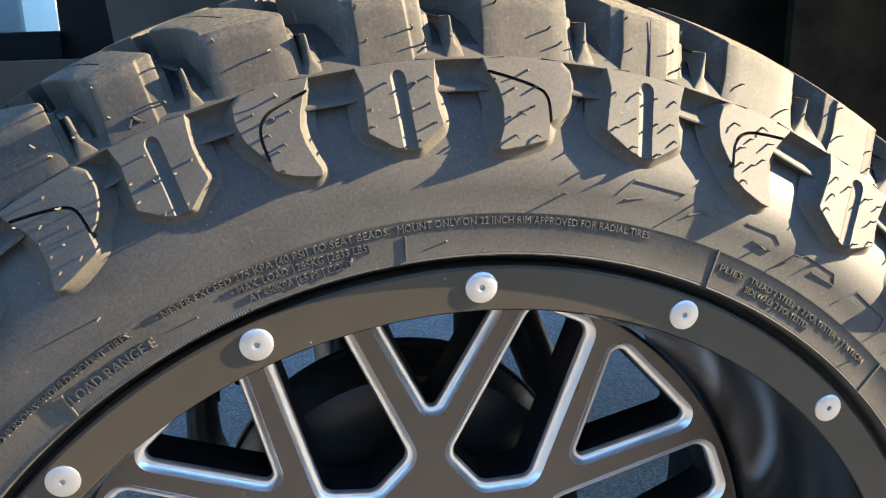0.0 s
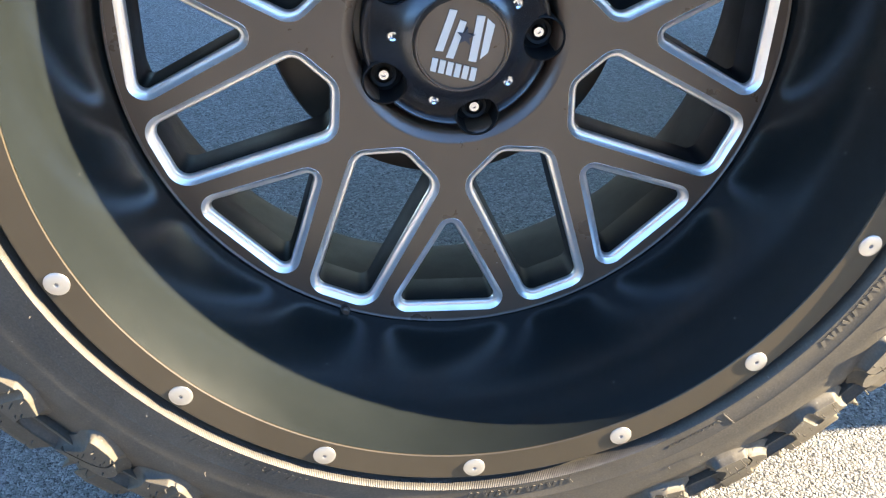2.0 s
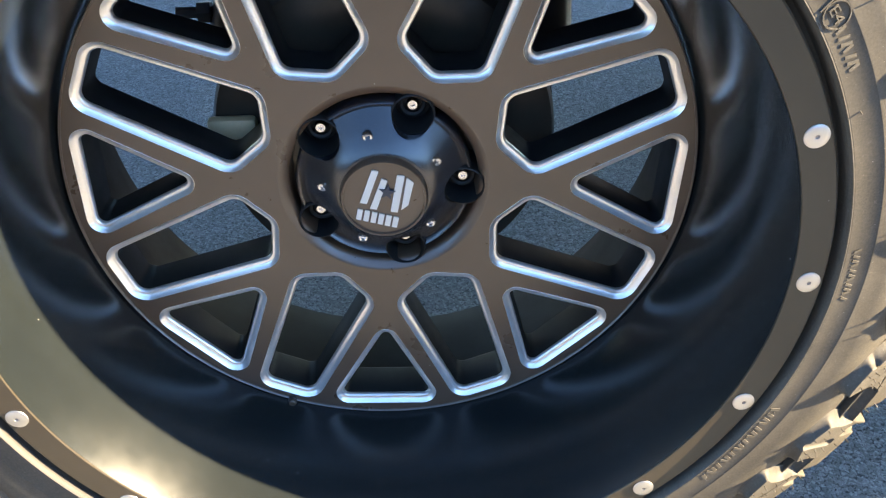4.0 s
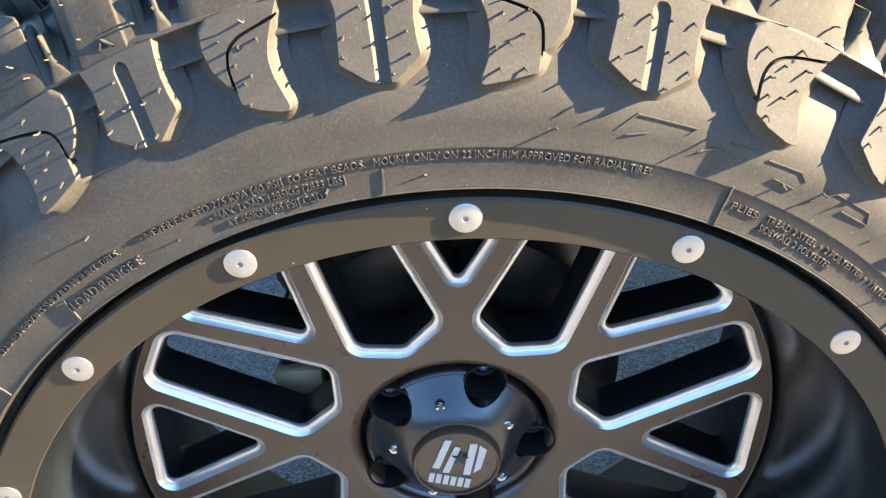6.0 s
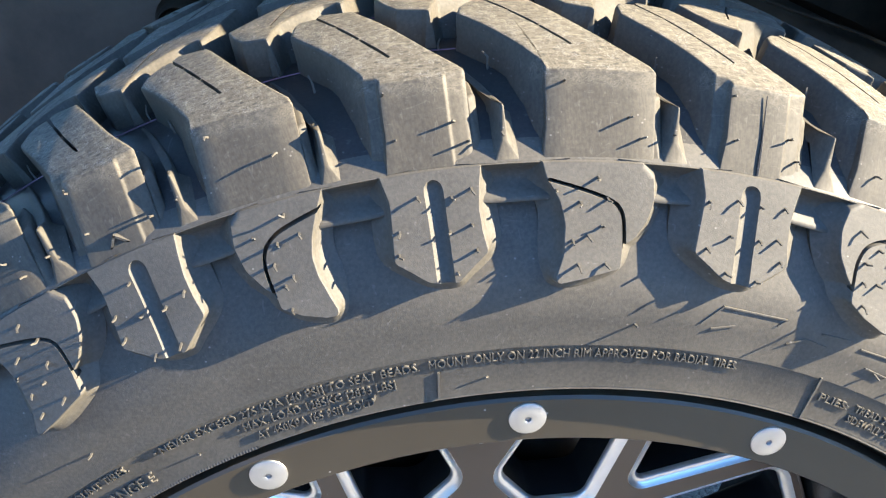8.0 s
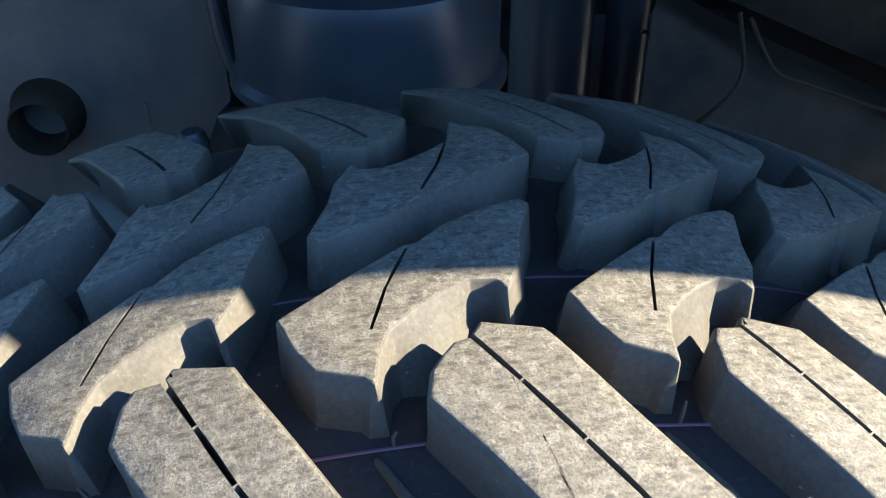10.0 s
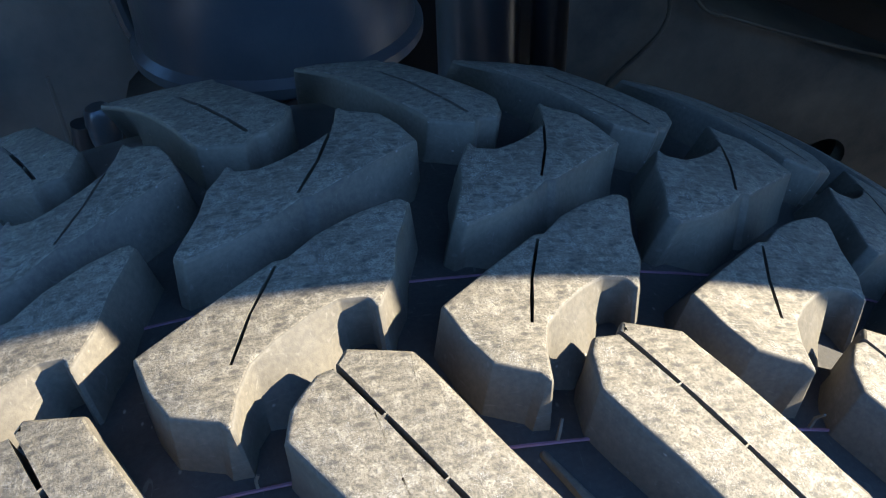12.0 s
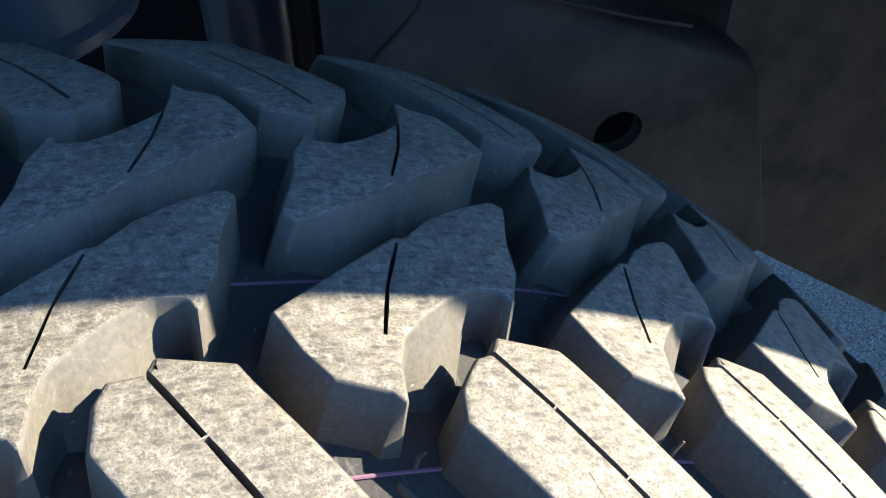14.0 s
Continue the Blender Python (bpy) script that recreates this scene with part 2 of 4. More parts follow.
def shared(name, ob, parent, th=0.0, sx=1.0):
    """Another piece on the same mesh, turned about the wheel's axle."""
    o = new(name, ob.data)
    o.parent = parent
    o.rotation_euler = (0, radians(th), 0)
    o.scale = (sx, 1, 1)
    return o


def W(th, y, r):
    """Wheel coordinates: degrees clockwise from the top, along the axle, radius."""
    a = radians(th)
    return Vector((r * math.sin(a), y, r * math.cos(a)))


def revolve(prof, n, bm=None, th0=0.0, th1=360.0, closed=False, mat=None):
    """Turn a profile of (y, r) round the axle."""
    bm = bm or bmesh.new()
    full = abs(th1 - th0) >= 359.9
    cols = []
    for i in range(n if full else n + 1):
        th = th0 + (th1 - th0) * i / n
        cols.append([bm.verts.new(W(th, y, r)) for y, r in prof])
    m = len(prof)
    for i in range(n):
        a, b = cols[i], cols[(i + 1) % len(cols)]
        for j in range(m if closed else m - 1):
            f = bm.faces.new((a[j], b[j], b[(j + 1) % m], a[(j + 1) % m]))
            if mat:
                f.material_index = mat(j)
    return bm


def tube(bm, pts, rad, n=8, cap=True):
    """A round bar along points."""
    pts = [Vector(p) for p in pts]
    rings = []
    for i, p in enumerate(pts):
        d = (pts[min(i + 1, len(pts) - 1)] - pts[max(i - 1, 0)]).normalized()
        u = d.orthogonal().normalized() if i == 0 else (u - d * u.dot(d)).normalized()
        v = d.cross(u)
        rr = rad[i] if isinstance(rad, (list, tuple)) else rad
        rings.append([bm.verts.new(p + (u * math.cos(2 * math.pi * k / n) + v * math.sin(2 * math.pi * k / n)) * rr) for k in range(n)])
    for a, b in zip(rings, rings[1:]):
        for k in range(n):
            bm.faces.new((a[k], a[(k + 1) % n], b[(k + 1) % n], b[k]))
    if cap:
        bm.faces.new(rings[0][::-1])
        bm.faces.new(rings[-1])
    return bm


def box(bm, lo, hi, bevel=0.0, turn=None):
    c = [(a + b) / 2 for a, b in zip(lo, hi)]
    s = [b - a for a, b in zip(lo, hi)]
    g = bmesh.ops.create_cube(bm, size=1.0)["verts"]
    bmesh.ops.scale(bm, vec=s, verts=g)
    if bevel:
        e = list({e for v in g for e in v.link_edges})
        r = bmesh.ops.bevel(bm, geom=e, offset=bevel, segments=2, profile=0.5, affect="EDGES")
        g = list({v for f in r["faces"] for v in f.verts} | {v for v in g if v.is_valid})
    if turn:
        bmesh.ops.rotate(bm, cent=(0, 0, 0), matrix=turn, verts=g)
    bmesh.ops.translate(bm, vec=c, verts=g)
    return bm


def fillet(poly, rad, n=5):
    """Round the corners of a 2D polygon; rad: one radius, or one for each corner."""
    out = []
    m = len(poly)
    for i in range(m):
        p = Vector(poly[i])
        a, b = Vector(poly[i - 1]) - p, Vector(poly[(i + 1) % m]) - p
        r = rad[i] if isinstance(rad, (list, tuple)) else rad
        if r == 0:
            out.append((p.x, p.y))
            continue
        la, lb = a.length, b.length
        a, b = a / la, b / lb
        half = math.acos(max(-1, min(1, a.dot(b)))) / 2
        d = min(r / math.tan(half), la * 0.48, lb * 0.48)
        rr = d * math.tan(half)
        c = p + (a + b).normalized() * (rr / math.sin(half))
        s, e = p + a * d - c, p + b * d - c
        a0, a1 = math.atan2(s.y, s.x), math.atan2(e.y, e.x)
        da = (a1 - a0 + math.pi) % (2 * math.pi) - math.pi
        for k in range(n + 1):
            t = a0 + da * k / n
            out.append((c.x + rr * math.cos(t), c.y + rr * math.sin(t)))
    return out


def inset(poly, d):
    """Move a closed 2D outline inwards by d (outline runs anticlockwise or clockwise)."""
    area = sum(a[0] * b[1] - b[0] * a[1] for a, b in zip(poly, poly[1:] + poly[:1]))
    s = 1 if area > 0 else -1
    out = []
    for i in range(len(poly)):
        a, b = Vector(poly[i - 1]), Vector(poly[(i + 1) % len(poly)])
        t = (b - a).normalized()
        out.append((poly[i][0] - t.y * d * s, poly[i][1] + t.x * d * s))
    return out


def smooth_path(pts, n=4):
    """A rounder run through the same points."""
    out = []
    for i in range(len(pts) - 1):
        p0, p1, p2, p3 = pts[max(i - 1, 0)], pts[i], pts[i + 1], pts[min(i + 2, len(pts) - 1)]
        for s in range(n):
            t = s / n
            out.append(0.5 * (2 * p1 + (p2 - p0) * t + (2 * p0 - 5 * p1 + 4 * p2 - p3) * t * t + (3 * p1 - p0 - 3 * p2 + p3) * t ** 3))
    return out + [pts[-1]]


def cut(ob, bm):
    """Take the solid bm away from ob's mesh."""
    me = bpy.data.meshes.new("cutter")
    bmesh.ops.recalc_face_normals(bm, faces=bm.faces)
    bm.to_mesh(me)
    bm.free()
    c = new("cutter", me)
    bpy.context.view_layer.update()
    c.matrix_world = ob.matrix_world
    mod = ob.modifiers.new("cut", "BOOLEAN")
    mod.operation, mod.solver, mod.object = "DIFFERENCE", "EXACT", c
    for solver, own in (("EXACT", False), ("EXACT", True), ("FAST", False)):
        mod.solver, mod.use_self = solver, own
        bpy.context.view_layer.update()
        done = bpy.data.meshes.new_from_object(ob.evaluated_get(bpy.context.evaluated_depsgraph_get()))
        if len(done.polygons) > len(ob.data.polygons) * 0.7:
            break
    ob.modifiers.clear()
    old, ob.data = ob.data, done
    done.name = old.name
    bpy.data.meshes.remove(old)
    bpy.data.objects.remove(c)
    bpy.data.meshes.remove(me)
    for p in done.polygons:
        p.use_smooth = True
    done.set_sharp_from_angle(angle=radians(35))
    return ob


# ---- ground ----
bm = bmesh.new()
edges = [-400, -60, -12, -4, -1.5, 0, 1.5, 4, 12, 60, 400]
gv = [[bm.verts.new((x, y, GROUND)) for y in edges] for x in edges]
for i in range(len(edges) - 1):
    for j in range(len(edges) - 1):
        bm.faces.new((gv[i][j], gv[i + 1][j], gv[i + 1][j + 1], gv[i][j + 1]))
tagged(ob_from("ground", bm, ASPHALT, smooth=False), "grey coarse asphalt with pale stone chips, in shade under the truck", "ground", kind="structure")

# unseen wall added opposite the truck, to keep the bright horizon off the sidewall
BLOCKER_PAINT = make_paint("blocker_paint", (0.11, 0.105, 0.10), (0.15, 0.14, 0.13), 0.8, 2.0)
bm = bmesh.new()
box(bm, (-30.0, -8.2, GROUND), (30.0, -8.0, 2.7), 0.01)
tagged(ob_from("sky_blocker_wall", bm, BLOCKER_PAINT, smooth=False), "added unseen grey wall that blocks the low sky", "wall", kind="structure")

def slab(bm, poly, y, thick):
    """A flat plate of (x, z) points standing across the axle, with thickness."""
    a = [bm.verts.new((x, y, z)) for x, z in poly]
    b = [bm.verts.new((x, y + thick, z)) for x, z in poly]
    bm.faces.new(a)
    bm.faces.new(b[::-1])
    for i in range(len(poly)):
        j = (i + 1) % len(poly)
        bm.faces.new((a[i], a[j], b[j], b[i]))
    bmesh.ops.recalc_face_normals(bm, faces=bm.faces)
    return bm


# ---- truck body round the wheel ----
ARCH, YF = 0.85, 0.0700           # arch radius and the plane of the fender's skin
truck = thing("truck_body", (0, 1.0, GROUND), "black pickup truck body with an open wheel arch above the wheel", "truck body")


def local(ob, bm):
    bmesh.ops.translate(bm, vec=-Vector(ob.location), verts=bm.verts)
    return bm


bm = bmesh.new()                  # fender skin with its arch
arc = [(ARCH * math.sin(radians(a)), ZC + ARCH * math.cos(radians(a))) for a in range(-104, 105, 4)]
front = [(-1.3, 0.35)] + [(-0.88, 0.33)] + arc[3:-3] + [(0.88, 0.33)] + [(3.4, 0.35)]
top = 1.41
cols = []
for x, z in front:
    cols.append([bm.verts.new((x, YF + 0.02, z)), bm.verts.new((x, YF, z)), bm.verts.new((x, YF, max(z + 0.02, top - 0.08))), bm.verts.new((x, YF + 0.10, top))])
for a, b in zip(cols, cols[1:]):
    for j in range(3):
        bm.faces.new((a[j], b[j], b[j + 1], a[j + 1]))
ob_from("fender", local(truck, bm), BODY_PAINT, truck, "black painted fender with a round arch")

bm = bmesh.new()                  # hood over the well, and the cab behind it
box(bm, (-0.85, YF + 0.10, top - 0.02), (0.92, 1.90, top), 0.004)
ob_from("hood", local(truck, bm), BODY_PAINT, truck)
bm = bmesh.new()
box(bm, (0.90, YF + 0.03, 0.76), (3.4, 1.95, 1.85), 0.02)
ob_from("cab", local(truck, bm), BODY_PAINT, truck)

# liner behind the wheel: a rounded shell over the tyre with an open inner side
liner = thing("wheel_well_liner", (0.6, 0.35, GROUND), "dusty dark plastic wheel well liner with a round hole", "liner")
bm = bmesh.new()
y0, y1 = YF + 0.02, 0.60
cols = []
for a in range(-96, 86, 5):
    rr = 0.895 + 0.012 * math.sin(radians(a * 3)) - 0.02 * min(1.0, max(0.0, (a - 25) / 30))
    x, z = rr * math.sin(radians(a)), ZC + rr * math.cos(radians(a))
    cols.append([bm.verts.new((x, y0, z)), bm.verts.new((x, (y0 + y1) / 2, z)), bm.verts.new((x, y1, z))])
for a, b in zip(cols, cols[1:]):
    for j in range(2):
        bm.faces.new((a[j], a[j + 1], b[j + 1], b[j]))
ob_from("arch_shell", local(liner, bm), BLACK_PLASTIC, liner, "black plastic arch shell")

# inner panel at the back end of the well, with a round hole and a turned corner
YP = 0.435
bm = bmesh.new()
hole, hr = (0.368, 0.669), 0.0185
out = [(0.170, 0.840), (0.232, 0.807), (0.279, 0.785), (0.322, 0.766), (0.371, 0.743), (0.424, 0.719), (0.453, 0.707), (0.468, 0.697), (0.477, 0.682), (0.483, 0.661), (0.497, 0.610), (0.520, 0.524),
       (0.500, 0.518), (0.420, 0.540), (0.300, 0.590), (0.170, 0.640)]
ov = [bm.verts.new((x, YP, z)) for x, z in out]
hv = [bm.verts.new((hole[0] + hr * math.cos(a * math.pi / 12), YP, hole[1] + hr * 0.86 * math.sin(a * math.pi / 12))) for a in range(24)]
oe = [bm.edges.new((ov[i], ov[(i + 1) % len(ov)])) for i in range(len(ov))]
he = [bm.edges.new((hv[i], hv[(i + 1) % 24])) for i in range(24)]
bmesh.ops.triangle_fill(bm, use_beauty=True, edges=oe + he)
ext = bmesh.ops.extrude_edge_only(bm, edges=he)["geom"]
bmesh.ops.translate(bm, vec=(0, 0.012, 0), verts=[g for g in ext if isinstance(g, bmesh.types.BMVert)])
rim = oe[:11]                     # the top and the back edge are turned away in a soft fold
for step in ((0.003, 0.004, 0.0025), (0.004, 0.014, 0.003), (0.003, 0.040, 0.001)):
    ext = bmesh.ops.extrude_edge_only(bm, edges=rim)["geom"]
    rim = [g for g in ext if isinstance(g, bmesh.types.BMEdge)]
    moved = [g for g in ext if isinstance(g, bmesh.types.BMVert)]
    bmesh.ops.translate(bm, vec=step, verts=moved)
    rim = [e for e in rim if all(v in moved for v in e.verts)]
bmesh.ops.recalc_face_normals(bm, faces=bm.faces)
ob_from("inner_panel", local(liner, bm), DUSTY_PLASTIC, liner, angle=60)

# black sheet added behind the hole in place of the darkness inside
bm = bmesh.new()
box(bm, (0.32, 0.475, 0.61), (0.43, 0.49, 0.71), 0.004)
ob_from("hole_dark_sheet", local(liner, bm), DULL, liner, "added black sheet that makes the hole look dark")

# ---- frame and suspension behind the wheel ----
frame_rail = thing("frame_bracket", (-0.25, 0.60, GROUND), "dusty grey-brown steel frame plate with a short pipe stub", "frame plate")
bm = bmesh.new()
box(bm, (-0.60, 0.510, 0.670), (-0.083, 0.90, 0.680), 0.004)
slab(bm, [(-0.252, 1.15), (-0.223, 0.818), (-0.232, 0.814), (-0.52, 0.813), (-0.52, 0.672), (-0.140, 0.672), (-0.098, 0.770), (-0.089, 0.778), (-0.086, 1.15)], 0.483, 0.010)
ob_from("plate", local(frame_rail, bm), DUSTY_STEEL, frame_rail)
bm = bmesh.new()
box(bm, (-1.25, 0.70, 0.555), (2.6, 0.78, 0.75), 0.010)
ob_from("rail", local(frame_rail, bm), DULL, frame_rail, "long black frame rail")
bm = bmesh.new()
tr = Matrix.Translation((-0.202, 0, 0.778))
prof = [(0.485, 0.0235), (0.480, 0.0220), (0.466, 0.0192), (0.458, 0.0183), (0.456, 0.0170), (0.459, 0.0152), (0.488, 0.0152), (0.489, 0.0)]
revolve(prof, 28, bm)
bmesh.ops.transform(bm, matrix=tr, verts=bm.verts)
ob_from("pipe_stub", local(frame_rail, bm), DUSTY_PLASTIC, frame_rail, "short black pipe end")

CUP_DROP = -0.015
bump_stop = thing("spring_cup", (0.008, 0.43, 0.70), "black rubber spring cup with a rounded rim on a ribbed column", "suspension cup")


def lathe(prof, n, at, lift=0.0):
    """Turn a profile of (r, z) round an upright axis."""
    bm = bmesh.new()
    cols = [[bm.verts.new((at[0] + r * math.cos(2 * math.pi * i / n), at[1] + r * math.sin(2 * math.pi * i / n), z + lift)) for r, z in prof] for i in range(n)]
    for i in range(n):
        a, b = cols[i], cols[(i + 1) % n]
        for j in range(len(prof) - 1):
            bm.faces.new((a[j], b[j], b[j + 1], a[j + 1]))
    return bm


ob_from("cup", local(bump_stop, lathe([(0.0, 0.8342), (0.0651, 0.8327), (0.0766, 0.8265), (0.0804, 0.8296), (0.0804, 0.8349), (0.0762, 0.8388), (0.0755, 0.848), (0.0758, 0.8790), (0.0735, 0.8890), (0.0650, 0.8945), (0.0383, 0.8970), (0.0306, 0.9020), (0.0283, 0.9420), (0.0, 0.9500)], 48, (-0.001, 0.430), CUP_DROP)), RUBBER_CUP, bump_stop)
ob_from("column", local(bump_stop, lathe([(0.024, 0.45), (0.024, 0.775), (0.027, 0.779), (0.0245, 0.783), (0.027, 0.789), (0.0245, 0.794), (0.028, 0.800), (0.0255, 0.806), (0.029, 0.812), (0.026, 0.818), (0.024, 0.836)], 28, (-0.021, 0.430), CUP_DROP)), RUBBER_CUP, bump_stop, "ribbed black column")
bm = tube(bmesh.new(), smooth_path([Vector(p) for p in [(-0.0860, 0.4411, 1.0245), (-0.0860, 0.4411, 0.8789), (-0.0830, 0.4388, 0.833), (-0.0755, 0.4373, 0.8138), (-0.0545, 0.4342, 0.8069), (0.0037, 0.4296, 0.8054)]], 4), 0.0045, 10)
ob_from("bracket_edge", local(bump_stop, bm), BLACK_PLASTIC, bump_stop, "black bent edge of the cup bracket")
bm = tube(bmesh.new(), smooth_path([Vector(p) for p in [(-0.1060, 0.415, 0.790), (-0.1050, 0.415, 0.778), (-0.1049, 0.415, 0.762)]], 4), [0.006, 0.0075, 0.008, 0.009, 0.0085, 0.0088, 0.0085, 0.007, 0.005], 12)
hose = thing("hose_fitting", (-0.0984, 0.4, 0.8018), "dusty black hose fitting with a thin tan rod", "fitting")
ob_from("boot", local(hose, bm), RUBBER_CUP, hose)
bm = tube(bmesh.new(), [(-0.135, 0.45, 0.794), (-0.135, 0.45, 0.745)], 0.0013, 8)
ob_from("rod", local(hose, bm), DUSTY_STEEL, hose, "thin tan rod")
shock = thing("shock_absorber", (0.205, 0.62, 0.55), "black upright shock absorber tube in the wheel well", "shock absorber")
ob_from("tube", local(shock, lathe([(0.0, 0.45), (0.031, 0.46), (0.031, 1.10), (0.0, 1.11)], 28, (0.143, 0.56))), RUBBER_CUP, shock)
ob_from("rod", local(shock, lathe([(0.0, 0.45), (0.016, 0.46), (0.016, 1.10), (0.0, 1.11)], 20, (0.201, 0.56))), BLACK_PLASTIC, shock)

bm = slab(bmesh.new(), [(0.49, 1.05), (0.49, 0.52), (0.612, 0.43), (0.779, 0.311), (0.90, 0.22), (0.90, 1.05)], 0.50, 0.012)
ob_from("rear_wall", local(liner, bm), DUSTY_PLASTIC, liner, "dark speckled rear wall of the liner")

inner_wall = thing("engine_bay_wall", (0.4, 0.95, GROUND), "dark dusty inner body wall behind the wheel well", "body wall")
bm = bmesh.new()
box(bm, (-0.364, 0.95, 0.60), (1.4, 0.97, 1.27), 0.004)
box(bm, (-1.2, 0.94, 0.55), (-0.361, 0.975, 0.829), 0.004)
ob_from("panel", local(inner_wall, bm), DULL, inner_wall)
bm = bmesh.new()
slab(bm, [(0.242, 0.811), (0.309, 0.785), (0.386, 0.751), (0.493, 0.706), (0.60, 0.66), (0.60, 1.2), (0.242, 1.2)], 0.60, 0.012)
ob_from("upper_flange", local(inner_wall, bm), DUSTY_PLASTIC, inner_wall, "dusty brown sloping sheet metal flange")

for pts in (((0.220, 0.424, 0.840), (0.224, 0.424, 0.826), (0.229, 0.424, 0.804), (0.225, 0.424, 0.789), (0.214, 0.426, 0.775), (0.196, 0.428, 0.756), (0.185, 0.428, 0.730)),
            ((0.228, 0.424, 0.836), (0.242, 0.425, 0.813), (0.254, 0.425, 0.799), (0.272, 0.425, 0.792), (0.320, 0.425, 0.774), (0.371, 0.426, 0.756), (0.420, 0.445, 0.735)),
            ((0.190, 0.50, 0.804), (0.217, 0.50, 0.796), (0.236, 0.50, 0.797), (0.247, 0.50, 0.812))):
    bm = tube(bmesh.new(), smooth_path([Vector(p) for p in pts], 6), 0.0015, 8)
    c = ob_from("cable", bm, DUSTY_PLASTIC)
    tagged(c, "thin black cable hanging from a clip in the wheel well", "cable", "wheel well cables")

engine = thing("engine", (0.3, 1.5, 0.3), "black engine and gearbox mass under the hood", "engine")
bm = bmesh.new()
box(bm, (-0.24, 1.20, 0.35), (0.95, 1.75, 1.10), 0.05)
ob_from("block", local(engine, bm), BLACK_PLASTIC, engine)
bm = tube(bmesh.new(), [(-0.10, 1.12, 0.36), (0.25, 1.12, 0.40), (0.36, 1.12, 0.438), (1.2, 1.14, 0.428)], [0.085, 0.085, 0.072, 0.062], 14)
ob_from("gearbox", local(engine, bm), BLACK_PLASTIC, engine)

# brake and axle behind the spokes
brake = thing("brake_assembly", (0, 0.25, 0.0), "dark dull brake drum on a black axle", "brake")


def wheel_part(name, bm, mats, parent, label="", **kw):
    """A mesh in wheel coordinates under a parent that stands elsewhere."""
    bmesh.ops.translate(bm, vec=Vector((0, 0, ZC)) - Vector(parent.location), verts=bm.verts)
    return ob_from(name, bm, mats, parent, label, **kw)


wheel_part("drum", revolve([(0.222, 0.0), (0.222, 0.085), (0.218, 0.092), (0.218, 0.138), (0.221, 0.146), (0.228, 0.149), (0.275, 0.151), (0.277, 0.154), (0.285, 0.154), (0.288, 0.140), (0.292, 0.0)], 72), DRUM, brake)
# small brake plate, coloured pale as if sun fell through a window
bm = bmesh.new()
box(bm, (-0.149, 0.204, -0.006), (-0.107, 0.2175, 0.030), 0.005)
wheel_part("sunlit_hub_plate", bm, SUNLIT_STEEL, brake, "brake plate with sunlight put into its pale brown colour")
wheel_part("axle_tube", revolve([(0.31, 0.0), (0.31, 0.075), (0.36, 0.052), (1.6, 0.052)], 32), BLACK_PLASTIC, brake)
bm = bmesh.new()
tube(bm, [(-0.150, 0.47, -0.10), (-0.172, 0.487, -0.055), (-0.180, 0.487, -0.02), (-0.180, 0.487, 0.015), (-0.175, 0.487, 0.04), (-0.165, 0.486, 0.063), (-0.161, 0.485, 0.078), (-0.161, 0.485, 0.083), (-0.160, 0.485, 0.094), (-0.157, 0.484, 0.10), (-0.153, 0.48, 0.16), (-0.13, 0.47, 0.32)],
     [0.016, 0.022, 0.019, 0.017, 0.014, 0.0120, 0.0095, 0.0115, 0.0110, 0.0075, 0.0070, 0.0070], 14)
tube(bm, [(-0.232, 0.487, 0.026), (-0.16, 0.487, 0.026)], 0.0065, 8)
tube(bm, [(-0.208, 0.487, 0.026), (-0.194, 0.487, 0.026)], 0.0125, 6)
wheel_part("steering_arm", bm, BLACK_PLASTIC, brake, "black steering arm with a threaded bolt")
bm = slab(bmesh.new(), [(-0.228, 0.092), (-0.212, 0.076), (-0.203, 0.080), (-0.196, 0.074), (-0.186, 0.077), (-0.176, 0.070), (-0.166, 0.050), (-0.158, 0.034), (-0.149, 0.038), (-0.143, 0.028), (-0.132, 0.031),
               (-0.122, 0.042), (-0.112, 0.090), (-0.112, 0.26), (-0.228, 0.26)], 0.502, 0.05)
bmesh.ops.bevel(bm, geom=list(bm.edges), offset=0.0022, segments=2, profile=0.5, affect="EDGES")
wheel_part("knuckle", bm, DULL, brake, "dull black cast knuckle behind the arm")
bm = tube(bmesh.new(), [(0.16, 0.34, 0.02), (0.165, 0.38, 0.06), (0.14, 0.42, 0.14), (0.10, 0.45, 0.24)], 0.021, 12)
wheel_part("caliper_arm", bm, BLACK_PLASTIC, brake, "black bracket arm")
bm = bmesh.new()
box(bm, (-0.075, 0.33, 0.17), (0.02, 0.44, 0.30), 0.012)
box(bm, (0.03, 0.36, 0.15), (0.12, 0.43, 0.25), 0.012)
wheel_part("caliper", bm, BLACK_PLASTIC, brake, "black brake caliper block")

# blue box seen past the tyre
blue_box = thing("blue_box", (-1.2, 2.9, GROUND), "bright blue plastic bin on a black base beyond the truck", "box")
bm = bmesh.new()
box(bm, (-1.9, 2.60, GROUND), (-0.83, 3.00, 0.80), 0.02)
ob_from("base", local(blue_box, bm), DUSTY_PLASTIC, blue_box, "black plastic base")
bm = bmesh.new()
box(bm, (-1.92, 2.57, 0.765), (-0.781, 3.04, 1.18), 0.02)
ob_from("shell", local(blue_box, bm), BLUE, blue_box)


# ---- the wheel ----
wheel = thing("wheel", (0, 0.15, GROUND), "black deep-dish off-road wheel with milled edges and mud tyre", "wheel")
TO_WHEEL = Vector((0, 0, ZC)) - wheel.location


